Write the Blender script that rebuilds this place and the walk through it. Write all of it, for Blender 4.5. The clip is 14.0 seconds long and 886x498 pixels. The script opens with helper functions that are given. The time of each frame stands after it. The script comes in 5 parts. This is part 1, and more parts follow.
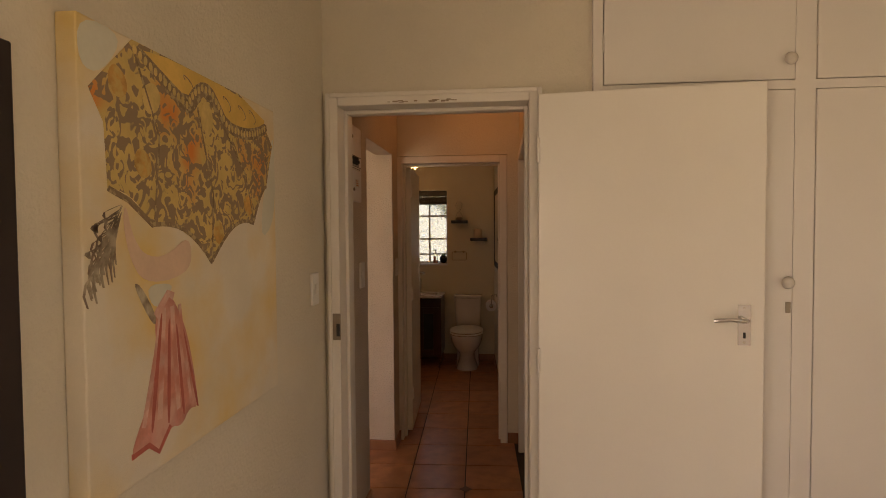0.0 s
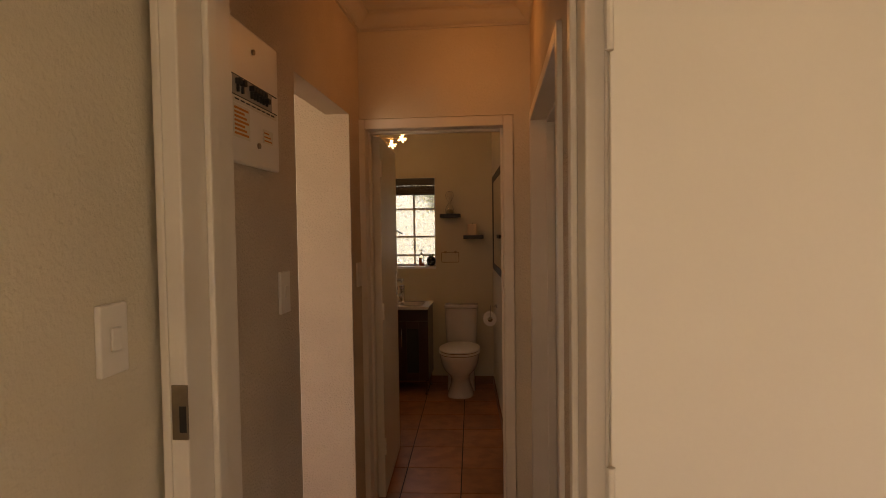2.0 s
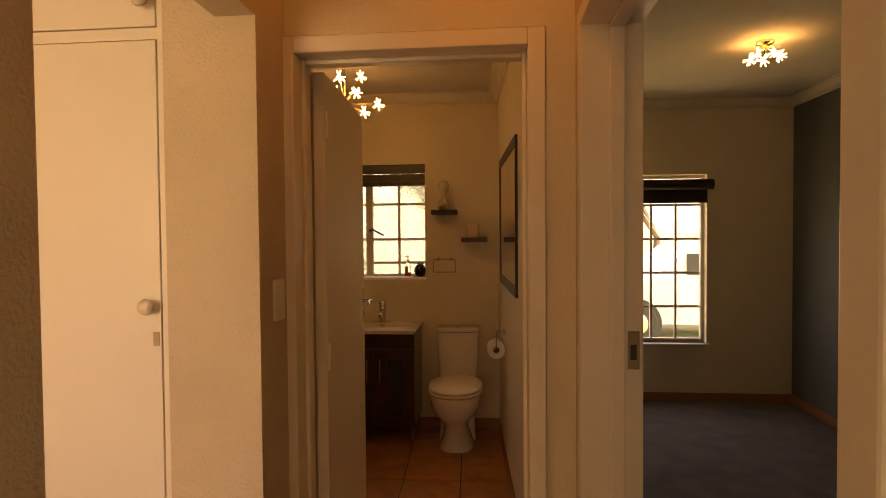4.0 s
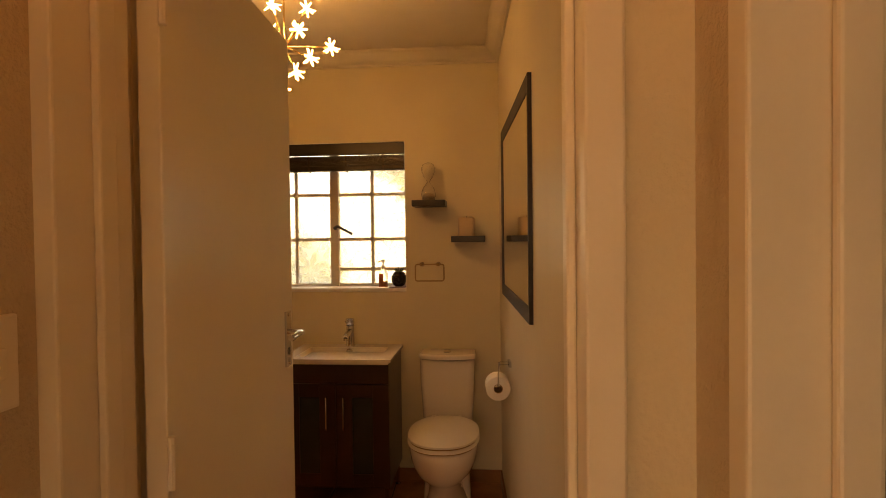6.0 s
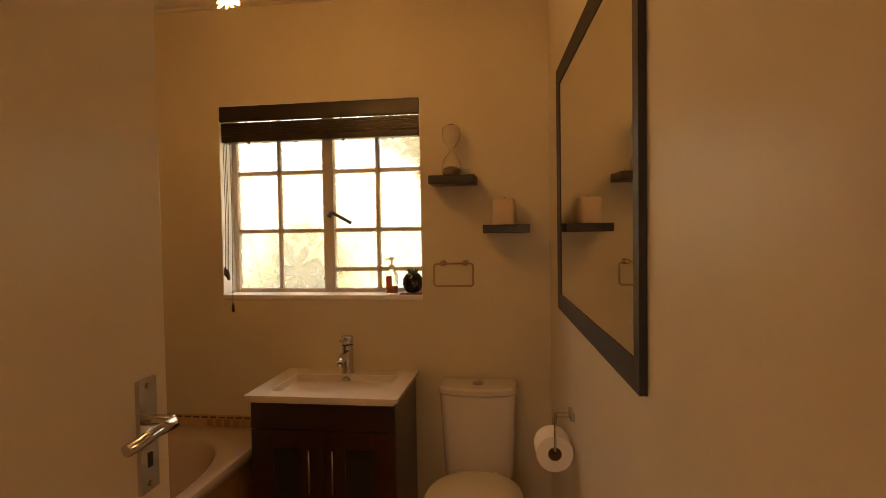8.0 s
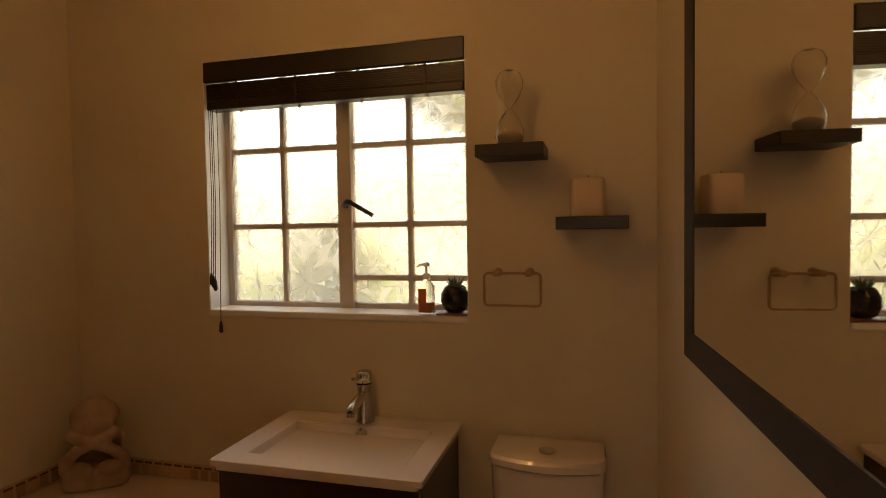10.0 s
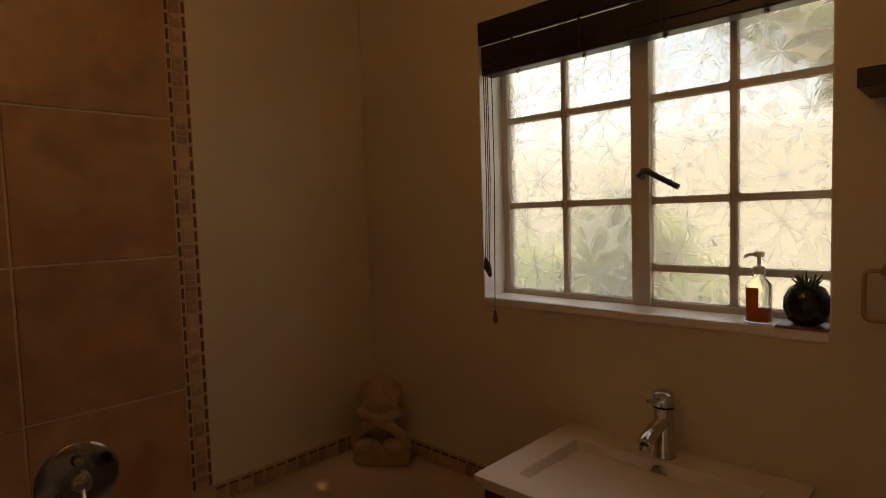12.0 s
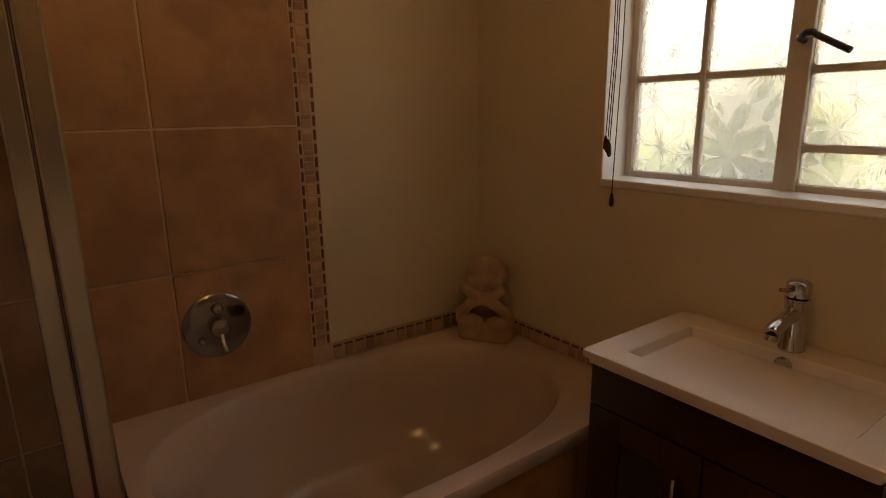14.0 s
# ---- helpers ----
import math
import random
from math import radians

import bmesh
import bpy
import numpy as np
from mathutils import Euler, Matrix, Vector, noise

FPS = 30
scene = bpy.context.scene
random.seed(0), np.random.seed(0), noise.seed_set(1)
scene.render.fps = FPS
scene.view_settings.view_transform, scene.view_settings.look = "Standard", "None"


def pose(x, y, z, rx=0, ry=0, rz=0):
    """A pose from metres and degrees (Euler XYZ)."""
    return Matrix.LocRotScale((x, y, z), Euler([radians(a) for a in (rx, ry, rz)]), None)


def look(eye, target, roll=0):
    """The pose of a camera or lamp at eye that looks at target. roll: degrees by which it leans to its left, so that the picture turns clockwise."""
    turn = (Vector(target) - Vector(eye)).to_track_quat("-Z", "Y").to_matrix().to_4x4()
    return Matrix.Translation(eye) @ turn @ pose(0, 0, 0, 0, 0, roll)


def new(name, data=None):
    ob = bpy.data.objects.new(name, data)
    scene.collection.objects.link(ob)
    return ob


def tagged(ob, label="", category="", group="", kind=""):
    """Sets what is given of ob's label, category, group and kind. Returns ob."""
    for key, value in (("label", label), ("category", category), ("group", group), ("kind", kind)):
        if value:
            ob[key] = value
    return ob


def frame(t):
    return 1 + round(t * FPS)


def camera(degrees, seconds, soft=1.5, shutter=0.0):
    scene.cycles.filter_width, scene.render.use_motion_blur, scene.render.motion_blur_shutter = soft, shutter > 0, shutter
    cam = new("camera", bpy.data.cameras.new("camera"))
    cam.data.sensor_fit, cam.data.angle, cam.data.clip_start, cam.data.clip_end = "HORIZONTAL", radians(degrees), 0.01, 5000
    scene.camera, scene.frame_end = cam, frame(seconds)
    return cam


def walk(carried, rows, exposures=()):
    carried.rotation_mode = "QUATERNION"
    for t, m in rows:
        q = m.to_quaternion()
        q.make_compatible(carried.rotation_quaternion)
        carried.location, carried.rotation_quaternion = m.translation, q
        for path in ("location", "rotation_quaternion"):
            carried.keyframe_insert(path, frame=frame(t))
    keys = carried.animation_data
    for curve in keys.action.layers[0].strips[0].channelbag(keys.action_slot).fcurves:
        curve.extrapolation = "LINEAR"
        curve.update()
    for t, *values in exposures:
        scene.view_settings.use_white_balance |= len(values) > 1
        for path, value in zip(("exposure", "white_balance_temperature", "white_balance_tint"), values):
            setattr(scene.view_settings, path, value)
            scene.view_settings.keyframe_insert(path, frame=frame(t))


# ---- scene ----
cam = camera(76.0, 14.0, soft=0.95)
PATH = [
    (0, (0.402, -0.096, 1.537), (0.198, 1.892, 1.466), -0.4),
    (0.5, (0.39, 0.189, 1.508), (0.19, 2.178, 1.438), -0.3),
    (1, (0.372, 0.46, 1.517), (0.176, 2.449, 1.442), -0.4),
    (1.5, (0.377, 0.786, 1.512), (0.185, 2.775, 1.438), -0.5),
    (2, (0.351, 1.071, 1.493), (0.166, 3.061, 1.422), -0.8),
    (2.5, (0.334, 1.355, 1.476), (0.146, 3.345, 1.414), -0.9),
    (3, (0.329, 1.662, 1.482), (0.139, 3.652, 1.419), -0.4),
    (5.5, (0.248, 3.006, 1.411), (0.075, 4.998, 1.377), -0.7),
    (6, (0.278, 3.216, 1.419), (0.105, 5.209, 1.381), -0.7),
    (6.5, (0.31, 3.465, 1.429), (0.122, 5.456, 1.386), -0.9),
    (7, (0.31, 3.661, 1.412), (0.081, 5.647, 1.361), -1.0),
    (7.5, (0.255, 3.872, 1.415), (-0.007, 5.854, 1.352), -1.0),
    (10, (0.154, 4.8, 1.407), (-0.365, 6.73, 1.33), -0.9),
    (10.5, (0.107, 4.97, 1.408), (-0.598, 6.841, 1.335), -1.2),
    (11, (0.074, 5.079, 1.429), (-0.895, 6.825, 1.322), -1.8),
    (11.5, (0.039, 5.121, 1.424), (-1.191, 6.694, 1.311), -2.0),
    (12, (0.004, 5.112, 1.406), (-1.379, 6.55, 1.276), -1.8),
    (12.5, (-0.011, 5.106, 1.382), (-1.506, 6.423, 1.204), -1.5),
    (13, (-0.021, 5.098, 1.365), (-1.568, 6.339, 1.108), -1.2),
    (13.5, (-0.032, 5.095, 1.347), (-1.603, 6.278, 0.985), -1.0),
    (14, (-0.042, 5.097, 1.337), (-1.615, 6.238, 0.865), -0.9),
]
walk(cam, [(t, look(eye, target, roll)) for t, eye, target, roll in PATH],
     [(0, 1.40, 7300, 24), (1.5, 1.44, 7900, 25), (2.5, 1.72, 9000, 26), (3.2, 1.88, 12600, 30), (5.5, 2.65, 13400, 26), (7, 2.85, 12400, 26), (7.5, 2.75, 12000, 26), (10, 2.05, 9500, 24), (11.5, 1.55, 9000, 23), (12.5, 1.25, 8400, 23), (13, 1.38, 8300, 23), (14, 1.9, 8200, 24)])

# ---- world and lights ----
world = bpy.data.worlds.new("sky")
scene.world = world
world.use_nodes = True
wn = world.node_tree.nodes
sky = wn.new("ShaderNodeTexSky")
sky.sky_type, sky.sun_disc = "NISHITA", False
sky.sun_elevation, sky.sun_rotation = radians(53), radians(101)
world.node_tree.links.new(sky.outputs[0], wn["Background"].inputs[0])
wn["Background"].inputs[1].default_value = 0.15


def lamp(name, kind, m, energy, colour, size=0.1, size_y=None):
    data = bpy.data.lights.new(name, kind)
    data.energy, data.color = energy, colour
    if kind == "AREA":
        data.shape, data.size, data.size_y = "RECTANGLE", size, size_y or size
    elif kind == "SUN":
        data.angle = size
    else:
        data.shadow_soft_size = size
    ob = new(name, data)
    ob.matrix_world = m
    return ob


WARM = (1.0, 0.40, 0.10)
DAY = (1.0, 0.80, 0.60)
lamp("sun", "SUN", look((0, 0, 0), (-0.60, 0.12, -0.80)), 4.5, (1.0, 0.97, 0.92), radians(0.6))
lamp("bedroom_window_light", "AREA", look((-0.29, -1.2, 1.25), (3, -0.5, 1.1)), 12.5, DAY, 1.6, 1.9)
# added fill at an invented opening, lifts the bedroom's left wall
lamp("bedroom_side_fill", "AREA", look((3.38, -1.8, 1.5), (0, -0.4, 1.3)), 0.8, DAY, 1.5, 1.3)
lamp("side_room_window_light", "AREA", look((-1.4, 0.65, 1.5), (-1.4, 3, 1.4)), 6.8, DAY, 1.2, 1.2)
lamp("right_room_window_light", "AREA", look((1.55, 7.43, 1.25), (1.55, 4, 1.0)), 1.1, DAY, 1.0, 1.3)
lamp("bath_window_light", "AREA", look((-0.68, 7.45, 2.55), (-0.55, 6.56, 1.75)), 3.6, (0.82, 0.94, 1.0), 1.8, 0.8)
# unseen warm hall source, its place assumed; no fitting is built
lamp("unseen_hall_light", "POINT", pose(0.22, 3.48, 2.30), 0.49, WARM, 0.08)

# ---- materials ----


def mat(name, colour, rough=0.6, metal=0.0, vary=0.08, scale=6.0, grain=120.0, bump=0.0, bump_scale=90.0, second=None, second_scale=3.0,
        second_lo=0.45, second_hi=0.62, random=0.0, spec=0.5, coat=0.0, deep=0.004, drawn=1.0):
    """A surface with a mottled tone at two scales, an optional second colour in patches, and fine relief."""
    m = bpy.data.materials.new(name)
    m.use_nodes = True
    nt = m.node_tree
    nodes, links = nt.nodes, nt.links
    b = nodes["Principled BSDF"]
    b.inputs["Roughness"].default_value, b.inputs["Metallic"].default_value = rough, metal
    b.inputs["Specular IOR Level"].default_value = spec
    b.inputs["Coat Weight"].default_value = coat
    geo = nodes.new("ShaderNodeNewGeometry")

    def noise_at(sc, detail=4.0, tall=1.0):
        n = nodes.new("ShaderNodeTexNoise")
        n.inputs["Scale"].default_value, n.inputs["Detail"].default_value = sc, detail
        mp = nodes.new("ShaderNodeMapping")
        mp.inputs["Scale"].default_value = (1, 1, tall)
        links.new(geo.outputs["Position"], mp.inputs["Vector"])
        links.new(mp.outputs[0], n.inputs["Vector"])
        return n.outputs["Fac"]

    def mix(fac, a, c, mode="MIX"):
        x = nodes.new("ShaderNodeMix")
        x.data_type, x.blend_type = "RGBA", mode
        for sock, v in ((x.inputs[0], fac), (x.inputs[6], a), (x.inputs[7], c)):
            if isinstance(v, (int, float)):
                sock.default_value = v
            elif isinstance(v, tuple):
                sock.default_value = (*v, 1)
            else:
                links.new(v, sock)
        return x.outputs[2]

    def ramp(v, lo, hi, a=0.0, c=1.0):
        r = nodes.new("ShaderNodeMapRange")
        for k, val in enumerate((lo, hi, a, c)):
            r.inputs[k + 1].default_value = val
        links.new(v, r.inputs[0])
        return r.outputs[0]

    base = mix(ramp(noise_at(scale), 0.3, 0.7), tuple(c * (1 - vary) for c in colour), tuple(min(1, c * (1 + vary)) for c in colour))
    base = mix(ramp(noise_at(grain, 2.0), 0.35, 0.65, 0, vary), base, tuple(c * 0.7 for c in colour))
    if second:
        base = mix(ramp(noise_at(second_scale, 5.0), second_lo, second_hi), base, second)
    if random:
        info = nodes.new("ShaderNodeObjectInfo")
        hs = nodes.new("ShaderNodeHueSaturation")
        links.new(base, hs.inputs["Color"])
        links.new(ramp(info.outputs["Random"], 0, 1, 1 - random, 1 + random), hs.inputs["Value"])
        base = hs.outputs[0]
    links.new(base, b.inputs["Base Color"])
    if bump:
        bp = nodes.new("ShaderNodeBump")
        bp.inputs["Strength"].default_value, bp.inputs["Distance"].default_value = bump, deep
        links.new(noise_at(bump_scale, 6.0, drawn), bp.inputs["Height"])
        links.new(bp.outputs[0], b.inputs["Normal"])
    return m


def glass_mat(name, colour=(1, 1, 1), rough=0.0, ior=1.45):
    m = bpy.data.materials.new(name)
    m.use_nodes = True
    b = m.node_tree.nodes["Principled BSDF"]
    b.inputs["Base Color"].default_value = (*colour, 1)
    b.inputs["Roughness"].default_value, b.inputs["IOR"].default_value = rough, ior
    b.inputs["Transmission Weight"].default_value = 1.0
    return m


def glow_mat(name, colour, strength):
    m = bpy.data.materials.new(name)
    m.use_nodes = True
    b = m.node_tree.nodes["Principled BSDF"]
    b.inputs["Base Color"].default_value = (0.9, 0.85, 0.75, 1)
    b.inputs["Emission Color"].default_value, b.inputs["Emission Strength"].default_value = (*colour, 1), strength
    return m


M_WALL = mat("cream_plaster_paint", (0.70, 0.635, 0.51), 0.7, vary=0.05, scale=2.5, bump=0.5, bump_scale=95, deep=0.006)
M_ROUGH = mat("rough_cast_plaster", (0.62, 0.53, 0.42), 0.8, vary=0.06, scale=3, bump=0.75, bump_scale=110, deep=0.008)
M_BATH = mat("sage_cream_satin_paint", (0.665, 0.60, 0.475), 0.30, vary=0.04, scale=2.5, bump=0.35, bump_scale=9, spec=0.06, drawn=0.35)
M_CEIL = mat("white_ceiling_paint", (0.64, 0.60, 0.53), 0.85, vary=0.03, bump=0.08)
M_TRIM = mat("off_white_gloss_enamel", (0.78, 0.73, 0.65), 0.38, vary=0.04, scale=5, bump=0.1, bump_scale=40)
M_CHIP = mat("chipped_wood", (0.34, 0.25, 0.17), 0.8, vary=0.3)
M_DOOR = mat("white_satin_door_paint", (0.82, 0.78, 0.70), 0.30, vary=0.03, scale=2, bump=0.08, bump_scale=30)
M_CUP = mat("white_cupboard_paint", (0.76, 0.72, 0.66), 0.4, vary=0.03, scale=2, bump=0.08, bump_scale=30)
M_TILE = mat("terracotta_ceramic", (0.45, 0.19, 0.085), 0.3, vary=0.14, scale=7, grain=60, bump=0.08, bump_scale=20, second=(0.34, 0.135, 0.06), second_scale=9, random=0.10)
M_GROUT = mat("dark_grout", (0.07, 0.05, 0.04), 0.9, vary=0.2, bump=0.3)
M_WTILE = mat("sandstone_ceramic", (0.46, 0.27, 0.15), 0.35, vary=0.12, scale=9, grain=70, bump=0.06, bump_scale=18, second=(0.36, 0.20, 0.11), second_scale=8, random=0.07)
M_WGROUT = mat("tan_grout", (0.66, 0.52, 0.38), 0.9, vary=0.1)
M_MGROUT = mat("pinkish_grout", (0.53, 0.38, 0.27), 0.9, vary=0.12)
M_MOS_D = mat("dark_mosaic", (0.14, 0.065, 0.035), 0.4, vary=0.2, random=0.25)
M_MOS_L = mat("tan_mosaic", (0.46, 0.31, 0.20), 0.5, vary=0.15, random=0.3)
M_SKIRT = mat("terracotta_skirting", (0.30, 0.13, 0.06), 0.4, vary=0.15)
M_CARPET = mat("grey_carpet", (0.12, 0.12, 0.13), 1.0, vary=0.2, grain=400, bump=0.8, bump_scale=500)
# for the unseen bedroom floor: pale so it bounces light onto the walls
M_BOUNCE_BEIGE = mat("bounce_beige_floor", (0.50, 0.43, 0.34), 1.0, vary=0.12, grain=400, bump=0.8, bump_scale=500)
M_SLATE = mat("slate_blue_paint", (0.10, 0.12, 0.13), 0.6, vary=0.06)
M_WOOD = mat("dark_mahogany", (0.040, 0.013, 0.008), 0.28, vary=0.3, scale=5, grain=40, coat=0.3)
M_ESP = mat("espresso_wood", (0.018, 0.011, 0.008), 0.4, vary=0.3, scale=8, grain=60)
M_MFRAME = mat("dark_walnut_frame", (0.017, 0.008, 0.006), 0.55, vary=0.3, scale=6, grain=50)
M_PORC = mat("white_porcelain", (0.74, 0.69, 0.66), 0.08, vary=0.015, coat=0.5)
M_ACRYL = mat("ivory_bath_acrylic", (0.53, 0.43, 0.37), 0.14, vary=0.02, coat=0.3)
M_CHROME = mat("polished_chrome", (0.62, 0.62, 0.63), 0.09, metal=1.0, vary=0.03)
# darker copy of the chrome, standing in for a reflection of the dim room
M_CHROME_DIM = mat("dim_reflection_chrome", (0.36, 0.35, 0.35), 0.16, metal=1.0, vary=0.08)
M_ALU = mat("satin_aluminium", (0.62, 0.60, 0.56), 0.25, metal=1.0, vary=0.08, grain=200)
M_BRASS = mat("worn_lock_steel", (0.35, 0.29, 0.22), 0.4, metal=1.0, vary=0.3)
M_BLACK = mat("black_metal", (0.02, 0.02, 0.02), 0.45, vary=0.2)
M_RINGWIRE = mat("brushed_brass_wire", (0.40, 0.28, 0.16), 0.3, metal=1.0, vary=0.1)
M_TRAY = mat("reddish_wood", (0.20, 0.06, 0.03), 0.4, vary=0.3, scale=20, grain=60)
M_CLEAR = mat("milky_pump_plastic", (0.85, 0.82, 0.76), 0.25, vary=0.02)
M_CORD = mat("brown_cord", (0.05, 0.03, 0.02), 0.7, vary=0.2)
M_PLAST = mat("white_plastic", (0.80, 0.76, 0.70), 0.35, vary=0.02)
M_KNOB = mat("milky_clear_acrylic", (0.62, 0.57, 0.50), 0.12, vary=0.1, scale=60, coat=0.6)
M_STEELW = mat("cream_window_enamel", (0.62, 0.58, 0.52), 0.45, vary=0.06)
M_SILL = mat("white_sill_paint", (0.80, 0.79, 0.78), 0.3, vary=0.03)
M_STONE = mat("carved_sandstone", (0.46, 0.33, 0.23), 0.9, vary=0.15, scale=20, bump=0.5, bump_scale=80)
M_PAPER = mat("toilet_paper", (0.85, 0.82, 0.78), 1.0, vary=0.03, bump=0.2, bump_scale=200)
M_CARD = mat("cardboard", (0.30, 0.18, 0.09), 0.9, vary=0.1)
M_CANDLE = mat("ivory_wax", (0.62, 0.48, 0.36), 0.5, vary=0.06, bump=0.3, bump_scale=60)
M_SAND = mat("pale_sand", (0.55, 0.45, 0.32), 1.0, vary=0.1)
M_POT = mat("black_glazed_pot", (0.012, 0.012, 0.016), 0.22, vary=0.2)
M_LEAF = mat("succulent_green", (0.06, 0.14, 0.04), 0.5, vary=0.2, random=0.2)
M_GARDEN = mat("garden_leaf", (0.19, 0.26, 0.10), 0.6, vary=0.35, scale=3)
M_SOAP = mat("orange_soap", (0.62, 0.16, 0.04), 0.3, vary=0.08)
M_DARKGLASS = mat("smoked_frosted_panel", (0.030, 0.034, 0.034), 0.22, vary=0.1)
M_GROUND = mat("dry_garden_soil", (0.46, 0.40, 0.22), 1.0, vary=0.2, scale=2, bump=0.4, second=(0.22, 0.26, 0.09), second_scale=0.8)
M_PALE = mat("pale_render", (0.70, 0.68, 0.62), 0.9, vary=0.06)
M_GLASS = glass_mat("clear_glass")
M_BULB = glow_mat("lit_star_bulb", (1.0, 0.62, 0.26), 5.0)
M_MIRROR = mat("silvered_mirror", (0.86, 0.87, 0.85), 0.02, metal=1.0, vary=0.0)


def obscured_glass():
    """Obscured glass pressed with five-lobed leaves: smooth where the leaf is, frosted between, veins in relief."""
    m = glass_mat("leaf_obscured_glass", (1.0, 0.98, 0.90), 0.22, 1.3)
    nt = m.node_tree
    n, l = nt.nodes, nt.links
    geo = n.new("ShaderNodeNewGeometry")

    def op(kind, a, b=None):
        x = n.new("ShaderNodeMath")
        x.operation = kind
        for k, v in enumerate((a, b)):
            if v is None:
                continue
            if isinstance(v, (int, float)):
                x.inputs[k].default_value = v
            else:
                l.new(v, x.inputs[k])
        return x.outputs[0]

    masks, heights = [], []
    for sc, off in ((6.0, 0.0), (8.0, 3.7)):
        mp = n.new("ShaderNodeMapping")
        mp.inputs["Location"].default_value = (off, 0, off * 0.7)
        mp.inputs["Scale"].default_value = (1, 0, 1)
        l.new(geo.outputs["Position"], mp.inputs["Vector"])
        vo = n.new("ShaderNodeTexVoronoi")
        vo.inputs["Scale"].default_value = sc
        l.new(mp.outputs[0], vo.inputs["Vector"])
        sub = n.new("ShaderNodeVectorMath")
        sub.operation = "SUBTRACT"
        l.new(mp.outputs[0], sub.inputs[0])
        l.new(vo.outputs["Position"], sub.inputs[1])
        sp = n.new("ShaderNodeSeparateXYZ")
        l.new(sub.outputs[0], sp.inputs[0])
        sc3 = n.new("ShaderNodeSeparateColor")
        l.new(vo.outputs["Color"], sc3.inputs[0])
        ang = op("ADD", op("ARCTAN2", sp.outputs[0], sp.outputs[2]), op("MULTIPLY", sc3.outputs[0], 6.28))
        lobe = op("ABSOLUTE", op("COSINE", op("MULTIPLY", ang, 3.0)))
        edge = op("MULTIPLY", op("ADD", 0.25, op("MULTIPLY", lobe, 0.75)), 0.86 / sc)
        inside = op("MULTIPLY", op("SUBTRACT", edge, op("MULTIPLY", vo.outputs["Distance"], 1 / sc)), sc * 4)
        cl = n.new("ShaderNodeClamp")
        l.new(inside, cl.inputs[0])
        rib = op("POWER", lobe, 24.0)
        side = op("SINE", op("ADD", op("MULTIPLY", vo.outputs["Distance"], 34.0), op("MULTIPLY", lobe, 14.0)))
        masks.append(cl.outputs[0])
        heights.append(op("MULTIPLY", cl.outputs[0], op("ADD", op("ADD", 0.6, op("MULTIPLY", rib, 0.22)), op("MULTIPLY", side, 0.10))))
    mask = op("MAXIMUM", masks[0], masks[1])
    fine = n.new("ShaderNodeTexNoise")
    fine.inputs["Scale"].default_value = 70
    l.new(geo.outputs["Position"], fine.inputs["Vector"])
    bp = n.new("ShaderNodeBump")
    bp.inputs["Strength"].default_value, bp.inputs["Distance"].default_value = 0.5, 0.010
    l.new(op("ADD", op("MAXIMUM", heights[0], heights[1]), op("MULTIPLY", fine.outputs["Fac"], 0.5)), bp.inputs["Height"])
    b = n["Principled BSDF"]
    l.new(bp.outputs[0], b.inputs["Normal"])
    l.new(op("SUBTRACT", 0.32, op("MULTIPLY", mask, 0.14)), b.inputs["Roughness"])
    tr = n.new("ShaderNodeBsdfTranslucent")
    tr.inputs["Color"].default_value = (1.0, 0.95, 0.82, 1)
    l.new(bp.outputs[0], tr.inputs["Normal"])
    mx = n.new("ShaderNodeMixShader")
    l.new(op("SUBTRACT", 0.36, op("MULTIPLY", mask, 0.12)), mx.inputs[0])
    l.new(b.outputs[0], mx.inputs[1])
    l.new(tr.outputs[0], mx.inputs[2])
    l.new(mx.outputs[0], n["Material Output"].inputs["Surface"])
    return m


M_OBSC = obscured_glass()

# ---- mesh helpers ----


def box(bm, x0, x1, y0, y1, z0, z1):
    vs = [bm.verts.new((x, y, z)) for x in (x0, x1) for y in (y0, y1) for z in (z0, z1)]
    for f in ((0, 1, 3, 2), (4, 6, 7, 5), (0, 4, 5, 1), (2, 3, 7, 6), (0, 2, 6, 4), (1, 5, 7, 3)):
        bm.faces.new([vs[k] for k in f])
    return bm


def boxes(*bs, bevel=0.0, seg=2):
    bm = bmesh.new()
    for b in bs:
        box(bm, *b)
    if bevel:
        bmesh.ops.bevel(bm, geom=bm.edges[:], offset=bevel, segments=seg, affect="EDGES", profile=0.5)
    return bm


def rings(loops, cap0=True, cap1=True, bm=None, closed=True):
    """Skin a list of equal-length loops of points."""
    bm = bm or bmesh.new()
    vs = [[bm.verts.new(p) for p in lp] for lp in loops]
    n = len(vs[0])
    for a, b in zip(vs, vs[1:]):
        for k in range(n if closed else n - 1):
            bm.faces.new((a[k], a[(k + 1) % n], b[(k + 1) % n], b[k]))
    if cap0:
        bm.faces.new(vs[0][::-1])
    if cap1:
        bm.faces.new(vs[-1])
    return bm


def lathe(profile, n=24, c=(0, 0, 0), axis="z", bm=None):
    """Turn (radius, height) pairs round an axis."""
    loops = []
    for r, h in profile:
        lp = []
        for k in range(n):
            a = 2 * math.pi * k / n
            u, v = r * math.cos(a), r * math.sin(a)
            p = {"z": (u, v, h), "y": (u, h, -v), "x": (h, u, v)}[axis]
            lp.append((c[0] + p[0], c[1] + p[1], c[2] + p[2]))
        loops.append(lp)
    return rings(loops, bm=bm)


